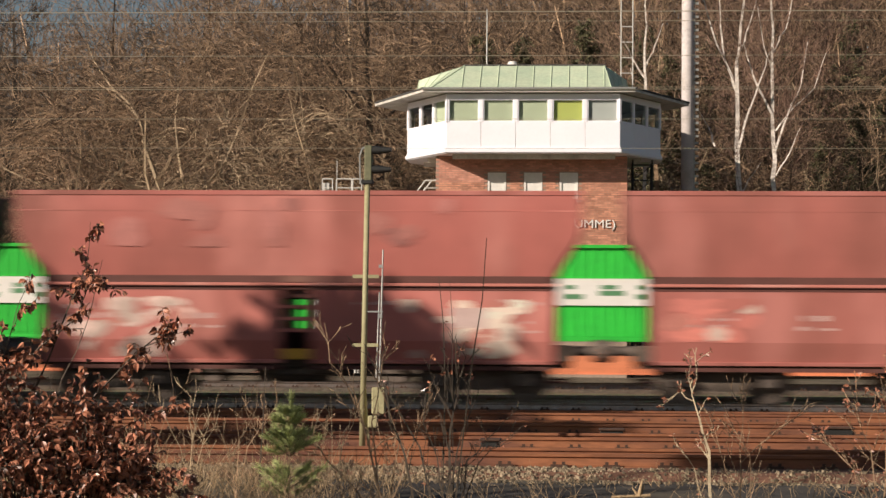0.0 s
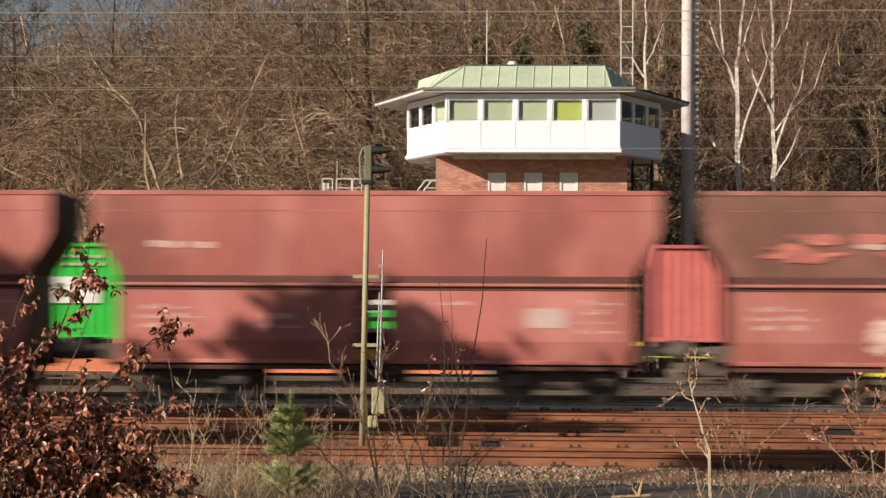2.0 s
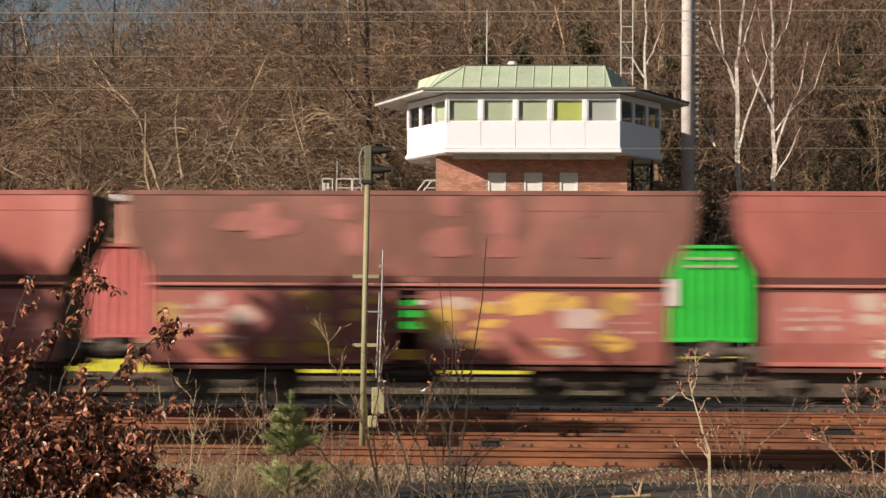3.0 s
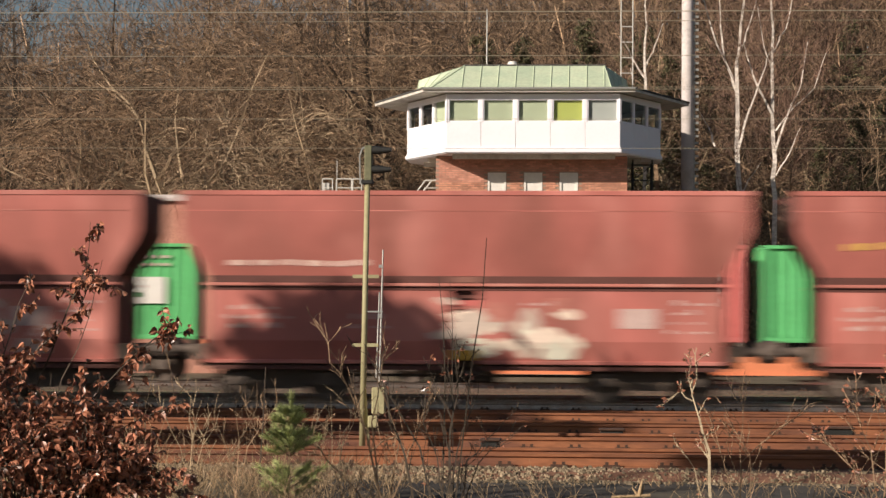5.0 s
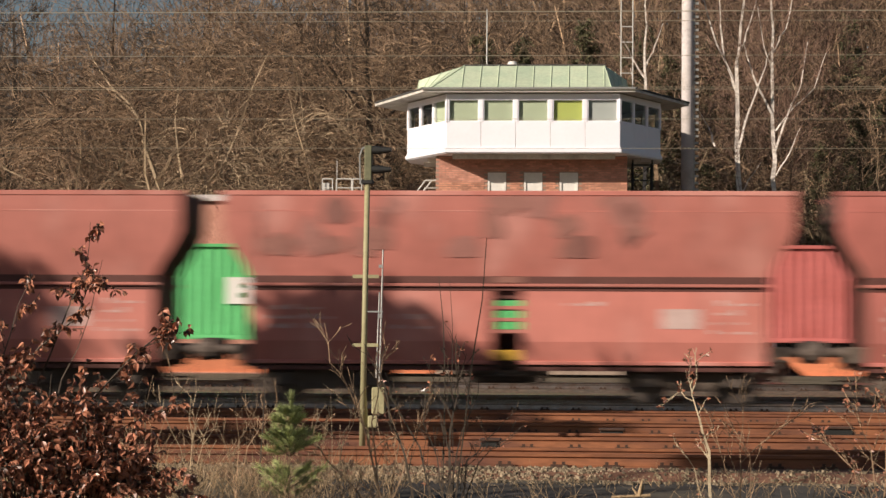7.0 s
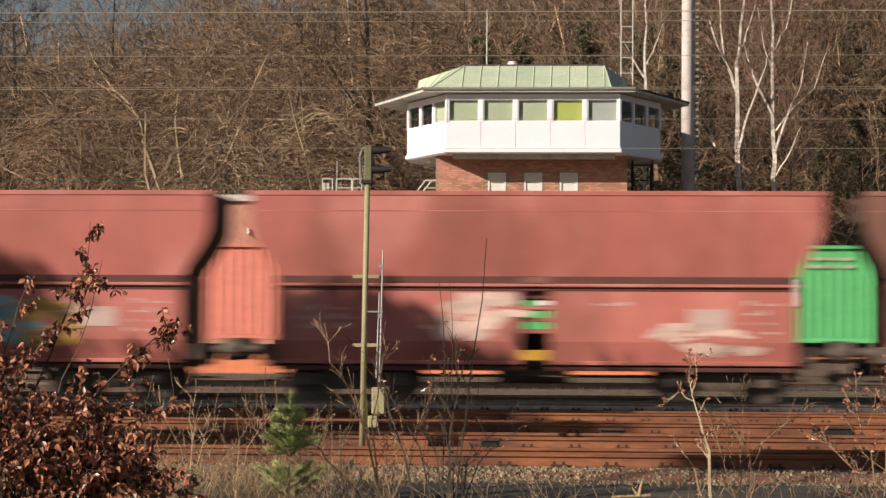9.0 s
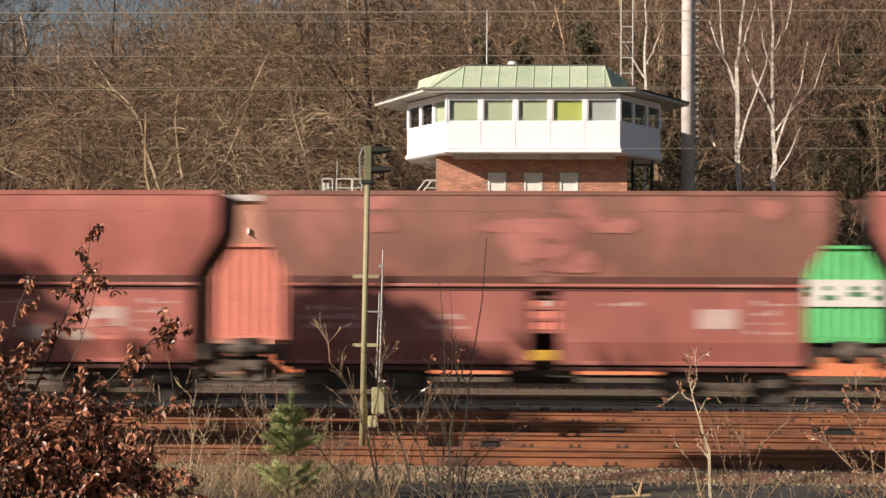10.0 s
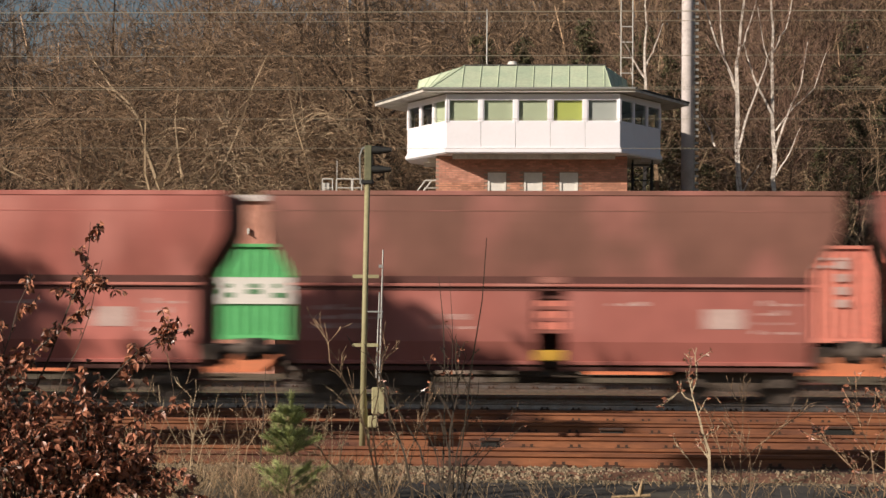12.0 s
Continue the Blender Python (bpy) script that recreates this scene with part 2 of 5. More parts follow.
def leaves(points, size, name, material, parent=None, rng=None, ratio=0.55):
    """One mesh of small folded leaves (two quads each) at the points."""
    rng = rng or random.Random(5)
    verts, faces = [], []
    for p in points:
        q = Euler((rng.uniform(0, 6.28), rng.uniform(0, 6.28), rng.uniform(0, 6.28))).to_matrix()
        s = size * rng.uniform(0.6, 1.3)
        i = len(verts)
        for c in ((0, 0, 0), (0.5 * ratio, 0.45, 0.16), (0, 1, -0.1), (-0.5 * ratio, 0.45, 0.16)):
            verts.append(tuple(Vector(p) + q @ (Vector(c) * s)))
        faces += [(i, i + 1, i + 2), (i, i + 2, i + 3)]
    me = bpy.data.meshes.new(name)
    me.from_pydata(verts, [], faces)
    me.materials.append(M[material])
    ob = new(name, me)
    ob.parent = parent
    return ob


def grow(rng, p, d, length, r, level, out, tips, spread=0.7, kids=4, up=0.15, pieces=3, shrink=0.62, wob=0.25):
    """A limb and what grows from it, as sticks; tips collects the ends."""
    p, d = Vector(p), Vector(d).normalized()
    spots = []
    for i in range(pieces):
        d = (d + Vector((rng.gauss(0, wob), rng.gauss(0, wob), rng.gauss(0, wob) + up)) * 0.5).normalized()
        q = p + d * (length / pieces)
        ra, rb = r * (1 - 0.8 * i / pieces), r * (1 - 0.8 * (i + 1) / pieces)
        out.append((tuple(p), tuple(q), ra, rb))
        spots.append((p.lerp(q, rng.random()), d.copy(), rb))
        p = q
    tips.append(tuple(p))
    if level:
        for k in range(kids):
            s, sd, sr = spots[rng.randrange(1, pieces)] if k < kids - 1 else (p, d, r * 0.3)
            side = Vector((rng.gauss(0, 1), rng.gauss(0, 1), rng.gauss(0, 0.6))).normalized()
            grow(rng, s, sd + side * spread * rng.uniform(0.7, 1.5), length * shrink * rng.uniform(0.7, 1.2), sr * 0.62, level - 1, out, tips, spread, kids, up, pieces, shrink, wob)


# ---- ground ----
def ground_height(x, y):
    bank = min(max((y - 104) / 70, 0), 1)
    z = -0.24 + 22 * bank * bank * (3 - 2 * bank) * (0.85 + 0.15 * math.sin(x * 0.05)) * (1 - 0.30 * min(max((-x - 25) / 9, 0), 1))
    if y < 26:
        z -= 0.05 * min((26 - y), 10)
    return z + 0.04 * noise.noise((x * 0.7, y * 0.7, 0))


def build_ground():
    xs = sorted(set([-2500, -1200, -600, -350, -200, -120, -80] + [-60 + i * 1.5 for i in range(74)] + [60, 90, 140, 220, 350, 600, 1200, 2500]))
    ys = sorted(set([-900, -300, -100, -40, -10] + [i * 0.8 for i in range(0, 90)] + [72 + i * 4 for i in range(30)] + [200, 260, 400, 900, 2500]))
    bm = bmesh.new()
    rows = [[bm.verts.new((x, y, ground_height(x, y))) for x in xs] for y in ys]
    for a, b in zip(rows, rows[1:]):
        for i in range(len(xs) - 1):
            bm.faces.new((a[i], a[i + 1], b[i + 1], b[i]))
    ob = link("ground", bm, "gravel", smooth=True)
    ob.data.materials.append(M["litter"])
    # shade over the near verge is painted in as a darker earth colour
    ob.data.materials.append(M["shaded_verge"])
    for f in ob.data.polygons:
        if f.center.y > 96:
            f.material_index = 1
        elif 21 < f.center.y < 26.3 and f.center.x > -2.9 + 1.5 * noise.noise((f.center.y, 0, 0)):
            f.material_index = 2
    tagged(ob, "brown gravel and leaf-littered earth around the tracks", "ground", kind="structure")


build_ground()

RAIL = [(-0.075, -0.165), (0.075, -0.165), (0.075, -0.152), (0.018, -0.135), (0.010, -0.05), (0.036, -0.036), (0.036, -0.003), (0.028, 0), (-0.028, 0), (-0.036, -0.003), (-0.036, -0.036), (-0.010, -0.05), (-0.018, -0.135), (-0.075, -0.152)]


def rail_bar(name, y, x0, x1, parent, material):
    bm = bmesh.new()
    a = [bm.verts.new((x0, y + u, w)) for u, w in RAIL]
    b = [bm.verts.new((x1, y + u, w)) for u, w in RAIL]
    for i in range(len(a)):
        j = (i + 1) % len(a)
        bm.faces.new((a[i], a[j], b[j], b[i]))
    bm.faces.new(a)
    bm.faces.new(b[::-1])
    return part(name, bm, material, parent)


def sleeper_mesh():
    bm = boxes((-0.13, -1.3, -0.33, 0.13, 1.3, -0.168), bevel=0.012)
    me = bpy.data.meshes.new("sleeper")
    bm.to_mesh(me)
    bm.free()
    me.materials.append(M["sleeper"])
    clip = boxes(*[(-0.10, s * 0.7175 + o - 0.03, -0.17, 0.10, s * 0.7175 + o + 0.03, -0.125) for s in (-1, 1) for o in (-0.10, 0.10)],
                 *[(x - 0.02, s * 0.7175 + o - 0.02, -0.13, x + 0.02, s * 0.7175 + o + 0.02, -0.09) for s in (-1, 1) for o in (-0.10, 0.10) for x in (-0.055, 0.055)])
    me2 = bpy.data.meshes.new("rail_clip")
    clip.to_mesh(me2)
    clip.free()
    me2.materials.append(M["clip"])
    return me, me2


SLEEPER, CLIP = sleeper_mesh()


def build_track(y, material, label, x0=-420.0, x1=420.0, span=(-13, 9)):
    rng = random.Random(int(y * 10))
    track = thing("railway_track", label, "railway track", pose(0, y, 0), "tracks", "structure")
    for s in (-1, 1):
        rail_bar("rail", s * 0.7175, x0, x1, track, material)
    x = span[0]
    while x < span[1]:
        for me, nm in ((SLEEPER, "sleeper"), (CLIP, "rail_clip")):
            ob = new(nm, me)
            ob.parent = track
            ob.location = (x, 0, 0)
        x += 0.63 + rng.uniform(-0.02, 0.02)
    bm = bmesh.new()
    for px, w in ((x0, 0), (x1, 0)):
        for v, z in ((-2.3, -0.32), (-1.7, -0.155), (1.7, -0.155), (2.3, -0.32)):
            bm.verts.new((px, v, z))
    bm.verts.ensure_lookup_table()
    for i in range(3):
        bm.faces.new((bm.verts[i], bm.verts[i + 1], bm.verts[i + 5], bm.verts[i + 4]))
    tagged(part("ballast_bed", bm, "ballast_rust" if material == "rust" else "ballast", track), kind="stuff")
    return track


TRAIN_Y, BACK_Y = 49.5, 68.55
for y, m, lab in ((28.75, "rust", "rusty disused siding with clipped rails in gravel"), (33.15, "rust", "rusty disused siding with clipped rails in gravel"),
                  (38.1, "rust", "rusty siding on brown ballast"), (43.2, "rust", "rusty siding on dark ballast"),
                  (TRAIN_Y, "steel", "worn main line track under the hopper wagons"), (54.2, "steel", "worn main line track on ballast"), (BACK_Y, "steel", "worn main line track under the container train")):
    build_track(y, m, lab)


# stones in the verge before the nearest track
def build_stones():
    rng = random.Random(3)
    verts, faces = [], []
    for i in range(9000):
        x, y = rng.uniform(-8, 5.5), rng.choice((rng.uniform(26.2, 27.85), rng.gauss(26.9, 0.35)))
        if x > 0.1 and rng.random() < 0.7:
            continue
        s = rng.uniform(0.007, 0.021) * rng.choice((1, 1, 1, 1.6))
        bed = -0.32 + 0.165 * min(max((y - 26.45) / 0.6, 0), 1)
        z = max(ground_height(x, y), bed) + s * 0.2
        k = len(verts)
        a = rng.uniform(0, 6.28)
        for dx, dy, dz in ((-1, -1, -0.6), (1, -0.8, -0.6), (0.9, 1, -0.6), (-1, 0.9, -0.6), (-0.6, -0.5, 0.6), (0.6, -0.6, 0.7), (0.5, 0.6, 0.6), (-0.6, 0.5, 0.8)):
            dx, dy = dx * math.cos(a) - dy * math.sin(a), dx * math.sin(a) + dy * math.cos(a)
            verts.append((x + dx * s * rng.uniform(0.7, 1.2), y + dy * s, z + dz * s))
        faces += [(k + 4, k + 5, k + 6, k + 7), (k, k + 1, k + 5, k + 4), (k + 1, k + 2, k + 6, k + 5), (k + 2, k + 3, k + 7, k + 6), (k + 3, k, k + 4, k + 7)]
    me = bpy.data.meshes.new("ballast_stones")
    me.from_pydata(verts, [], faces)
    me.materials.append(M["verge"])
    tagged(new("ballast_stones", me), "loose grey-brown ballast stones along the siding", "gravel", kind="stuff")


build_stones()


def build_pale_stones():
    """Bright chips of ballast thrown up between the rusty rails."""
    rng = random.Random(19)
    verts, faces = [], []
    for i in range(700):
        y = rng.choice((29.9, 31.0, 34.3, 35.6, 36.6)) + rng.gauss(0, 0.16)
        x = -y * 0.0647 + rng.uniform(-0.12, 0.20) * y
        if noise.noise((x * 0.8, y, 7)) < 0.02:
            continue
        q, k, a = rng.uniform(0.02, 0.045), len(verts), rng.uniform(0, 6.28)
        for u, v, h in ((1, 0, 0), (-0.3, 0.9, 0), (-0.8, -0.6, 0), (0.1, 0.1, 1.1), (0.7, -0.8, 0.3)):
            verts.append((x + q * (u * math.cos(a) - v * math.sin(a)), y + q * (u * math.sin(a) + v * math.cos(a)), -0.16 + h * q))
        faces += [(k, k + 1, k + 3), (k + 1, k + 2, k + 3), (k + 2, k + 4, k + 3), (k + 4, k, k + 3)]
    me = bpy.data.meshes.new("pale_stones")
    me.from_pydata(verts, [], faces)
    me.materials.append(M["stone"])
    tagged(new("pale_stones", me), "pale chips of stone between rusty rails", "gravel", kind="stuff")


build_pale_stones()


# ---- hopper wagons ----
PITCH = 12.45
H = PITCH / 2


def shell_y(z):
    """Half width of the upper hopper at the height z: upright above, curving in below."""
    return 1.5 - 0.15 * (max(4.0 - z, 0) / 1.43) ** 1.6


def door_y(z):
    """Half width of the lower doors at the height z."""
    return 1.45 + 0.037 * (2.27 - z) / 1.02 if z > 1.25 else 1.487 - 0.09 * (1.25 - z) / 0.39


def body_shell():
    """The upper hopper: slanted ends, leaning sides, open top."""
    bm = bmesh.new()
    rings = []
    for z, x, w in ((2.57, 5.26, 0), (2.75, 5.34, 0), (3.02, 5.53, 0), (3.30, 5.70, 0), (3.48, 5.78, 0), (3.66, 5.79, 0), (3.84, 5.79, 0), (4.0, 5.79, 0), (4.28, 5.79, 0), (4.28, 5.70, 0.09), (3.40, 5.65, 0.09)):
        y = shell_y(z) - w
        rings.append([bm.verts.new((a * x, b * y, z)) for a, b in ((-1, -1), (1, -1), (1, 1), (-1, 1))])
    for p, q in zip(rings, rings[1:]):
        for i in range(4):
            j = (i + 1) % 4
            bm.faces.new((p[i], p[j], q[j], q[i]))
    bm.faces.new(rings[0][::-1])
    bm.faces.new(rings[-1])
    return bm


def wheelset(parent, x):
    for s in (-1, 1):
        part("wheel", rods(((x, s * 0.68, 0.46), (x, s * 0.80, 0.46), 0.46, 0.46), ((x, s * 0.80, 0.46), (x, s * 0.84, 0.46), 0.3, 0.16), ((x, s * 0.66, 0.46), (x, s * 0.69, 0.46), 0.485, 0.485), sides=24), "wheel", parent)
    part("axle", rods(((x, -0.98, 0.46), (x, 0.98, 0.46), 0.08, 0.08)), "under", parent)


def bogie(parent, x):
    b = part("bogie", prism([(x - 1.25, 0.50), (x - 1.15, 0.66), (x - 0.55, 0.66), (x - 0.35, 0.80), (x + 0.35, 0.80), (x + 0.55, 0.66), (x + 1.15, 0.66), (x + 1.25, 0.50), (x + 0.6, 0.44), (x + 0.35, 0.26), (x - 0.35, 0.26), (x - 0.6, 0.44)], -1.1, -0.96), "under", parent)
    part("side_frame", prism([(x - 1.25, 0.50), (x - 1.15, 0.66), (x + 1.15, 0.66), (x + 1.25, 0.50), (x + 0.35, 0.26), (x - 0.35, 0.26)], 0.96, 1.1), "under", b)
    part("bolster", boxes((x - 0.3, -0.96, 0.4, x + 0.3, 0.96, 0.78)), "under", b)
    for dx in (-0.9, 0.9):
        wheelset(b, x + dx)
        part("axle_box", boxes((x + dx - 0.17, -1.2, 0.32, x + dx + 0.17, -1.08, 0.62), bevel=0.03), "wheel", b, "grey steel axle box")
        part("brake_shoe", boxes((x + dx * 0.42 - 0.05, -0.85, 0.3, x + dx * 0.42 + 0.05, -0.65, 0.6)), "under", b)
    for dx in (-0.14, 0.14):
        part("spring", rods(((x + dx, -1.03, 0.27), (x + dx, -1.03, 0.7), 0.07, 0.07)), "wheel", b)


def build_wagon():
    """Coal hopper; its origin lies on the track under the coupling at its leading end."""
    w = thing("hopper_wagon", "red-brown steel bogie hopper wagon of a coal train", "hopper wagon", group="coal train")
    base = part("underframe", boxes((-5.5, -1.05, 0.72, 5.5, -0.8, 0.95), (-5.5, 0.8, 0.72, 5.5, 1.05, 0.95), (-5.5, -0.15, 0.7, 5.5, 0.15, 0.95)), "under", w)
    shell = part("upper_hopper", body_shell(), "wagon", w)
    # end faces take a darker brown than the sides
    shell.data.materials.append(M["end_brown"])
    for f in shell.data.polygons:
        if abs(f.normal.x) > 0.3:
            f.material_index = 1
    part("load", boxes((-5.3, -1.34, 3.385, 5.3, 1.34, 3.6), bevel=0.12), "coal", w, "black coal load")
    for s in (-1, 1):
        part("top_rim", boxes((-5.83, s * 1.5 - 0.02, 4.2, 5.83, s * 1.5 + 0.016, 4.3), bevel=0.012), "wagon", w)
        part("waist_band", boxes((-5.83, s * 1.494 - 0.008, 3.88, 5.81, s * 1.494 + 0.009, 3.90)), "wagon", w)
        # shade below the hopper edge is put into this plate's brown
        part("waist_shadow_plate", boxes((-5.18, s * 1.32 - 0.02, 2.44, 5.18, s * 1.32 + 0.02, 2.57)), "wagon_brown", w, "recessed plate, browner for the shade under the hopper edge")
        part("guide_rail", boxes((-5.3, s * 1.47 - 0.03, 2.36, 5.3, s * 1.47 + 0.03, 2.42), bevel=0.01), "wagon_pale", w)
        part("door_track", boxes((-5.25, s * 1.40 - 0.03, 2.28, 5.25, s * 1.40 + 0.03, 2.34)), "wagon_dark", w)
        for e in (-1, 1):
            a, b = sorted((e * 0.31, e * 5.23))
            d = bmesh.new()
            cols = [[d.verts.new((x, s * (door_y(z) - k), z)) for z, k in ((0.86, 0), (1.25, 0), (2.27, 0), (2.27, 0.06), (1.25, 0.06), (0.86, 0.06))] for x in (a, b)]
            for i in range(6):
                j = (i + 1) % 6
                d.faces.new((cols[0][i], cols[0][j], cols[1][j], cols[1][i]))
            d.faces.new(cols[0])
            d.faces.new(cols[1][::-1])
            part("side_door", d, "wagon", w)
            part("door_lip", boxes((a, s * 1.40 - 0.03, 0.78, b, s * 1.40 + 0.03, 0.86), bevel=0.01), "wagon", w)
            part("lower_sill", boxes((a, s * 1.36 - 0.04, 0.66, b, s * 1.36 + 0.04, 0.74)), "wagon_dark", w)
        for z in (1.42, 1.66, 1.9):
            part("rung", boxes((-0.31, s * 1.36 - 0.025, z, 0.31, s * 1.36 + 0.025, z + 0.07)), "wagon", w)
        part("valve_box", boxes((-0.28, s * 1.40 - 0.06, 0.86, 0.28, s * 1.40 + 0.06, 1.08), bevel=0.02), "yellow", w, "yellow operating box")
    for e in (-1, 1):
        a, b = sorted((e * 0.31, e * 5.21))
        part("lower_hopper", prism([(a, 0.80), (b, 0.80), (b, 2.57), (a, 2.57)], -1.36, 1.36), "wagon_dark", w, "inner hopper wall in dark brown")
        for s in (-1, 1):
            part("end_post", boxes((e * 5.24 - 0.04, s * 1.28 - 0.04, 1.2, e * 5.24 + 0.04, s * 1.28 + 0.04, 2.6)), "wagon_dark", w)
        h = part("headstock", boxes((min(e * 5.15, e * 5.6), -1.3, 0.84, max(e * 5.15, e * 5.6), 1.3, 1.17), bevel=0.02), "under", w)
        for s in (-1, 1):
            part("buffer", rods(((e * 5.58, s * 0.875, 1.06), (e * 6.0, s * 0.875, 1.06), 0.1, 0.09), ((e * 6.0, s * 0.875, 1.06), (e * 6.05, s * 0.875, 1.06), 0.16, 0.23), ((e * 6.05, s * 0.875, 1.06), (e * 6.215, s * 0.875, 1.06), 0.23, 0.23), sides=14), "wheel", h)
            part("step", boxes((e * 5.35 - 0.2, s * 1.3 - 0.12, 0.42, e * 5.35 + 0.2, s * 1.3 + 0.12, 0.46), (e * 5.35 - 0.2, s * 1.3 - 0.02, 0.46, e * 5.35 - 0.17, s * 1.3 + 0.02, 0.86), (e * 5.35 + 0.17, s * 1.3 - 0.02, 0.46, e * 5.35 + 0.2, s * 1.3 + 0.02, 0.86)), "wagon_dark", h)
        part("coupler", boxes((min(e * 5.6, e * 6.2), -0.06, 0.98, max(e * 5.6, e * 6.2), 0.06, 1.1)), "under", h)
        bogie(w, e * 3.75)
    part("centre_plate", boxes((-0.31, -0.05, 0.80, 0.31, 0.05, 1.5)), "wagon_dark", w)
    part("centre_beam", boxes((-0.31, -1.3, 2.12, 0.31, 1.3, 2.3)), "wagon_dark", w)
    part("brake_rod", rods(((-2.4, -1.0, 0.55), (2.4, -1.0, 0.55), 0.03, 0.03)), "under", w)
    part("air_tank", rods(((-0.8, -0.75, 0.58), (0.7, -0.75, 0.58), 0.17, 0.17), sides=16), "wheel", w, "grey air tank")
    part("number_plate", boxes((3.12, -1.488, 1.52, 3.88, -1.480, 1.92)), "plate", w, "whitish data panel")
    bars = []
    rng = random.Random(4)
    for x0, x1, z0, rows in ((4.05, 5.0, 1.42, 4), (-4.95, -3.6, 1.5, 3), (1.2, 2.1, 1.98, 1), (-2.3, -1.5, 1.5, 2)):
        for i in range(rows):
            x = x0 + rng.uniform(0, 0.25)
            while x < x1 - 0.1:
                w_ = rng.uniform(0.07, 0.22)
                z = z0 + i * 0.19
                y = -door_y(z + 0.05) - 0.008
                bars.append((x, y, z, min(x + w_, x1), y + 0.006, z + rng.choice((0.05, 0.08, 0.11))))
                x += w_ + rng.uniform(0.05, 0.4)
    for bar in bars:
        part("stencil_mark", boxes(bar), "plate", w)
    # the body hangs behind the origin
    for o in w.children:
        o.data.transform(Matrix.Translation((-H, 0, 0)))
        for c in o.children_recursive:
            c.data.transform(Matrix.Translation((-H, 0, 0)))
    return w


def graffiti(w, x0, x1, z0, z1, rgb, seed, n=22):
    """Loose sprayed shapes on the near side, between x0 and x1 from the wagon's middle."""
    rng = random.Random(seed)
    if z1 - z0 < 0.45:
        # a line of blocky painted characters
        x, i = x0, 0
        while x < x1 - 0.1:
            wide, z = rng.uniform(0.12, 0.34), z0 + rng.uniform(0, 0.06)
            y = -shell_y(z) - 0.012
            part("graffiti_patch", boxes((x - H, y - 0.004, z, x + wide - H, y + 0.02, z1 - rng.uniform(0, 0.08))), spray(rgb), w, "" if i else "faded sprayed paint")
            x, i = x + wide + rng.uniform(0.03, 0.22), i + 1
        return
    lift = rgb in (BLOT, DRAB)
    tints = [rgb, rgb, tuple(min(0.8, c * 1.15) for c in rgb), tuple(c * 0.75 for c in rgb)] + ([] if lift else [(0.50, 0.19, 0.15), (0.62, 0.45, 0.38)])
    for i in range(n // 2 if lift else n):
        cx, cz = rng.uniform(x0, x1), rng.uniform(z0, z1)
        if lift:
            rx, rz = rng.uniform(0.16, 0.42), (z1 - z0) * rng.uniform(0.15, 0.4)
        else:
            rx, rz = min((x1 - x0) * 0.3, rng.uniform(0.12, 0.42)), (z1 - z0) * rng.uniform(0.06, 0.26)
        bm = bmesh.new()
        pts = []
        turn = rng.uniform(-0.5, 0.5)
        for j in range(10):
            a, q = j * math.tau / 10 + 0.3, rng.uniform(0.75, 1.2)
            u, v = rx * q * math.cos(a), rz * q * math.sin(a)
            x, z = cx + u, cz + v + u * turn * 0.3
            x, z = min(max(x, -5.1), 5.1), min(max(z, z0 - 0.05 * q), z1 + 0.04 * q)
            face = -door_y(z) - 0.006 if z < 2.35 else -shell_y(z) - 0.018
            pts.append(bm.verts.new((x - H, face - 0.0005 * i, z)))
        bm.faces.new(pts)
        part("graffiti_patch", bm, spray(tuple(round(c, 2) for c in tints[i % len(tints)])), w, "faded sprayed paint" if i == 0 else "")


WAGONS = []
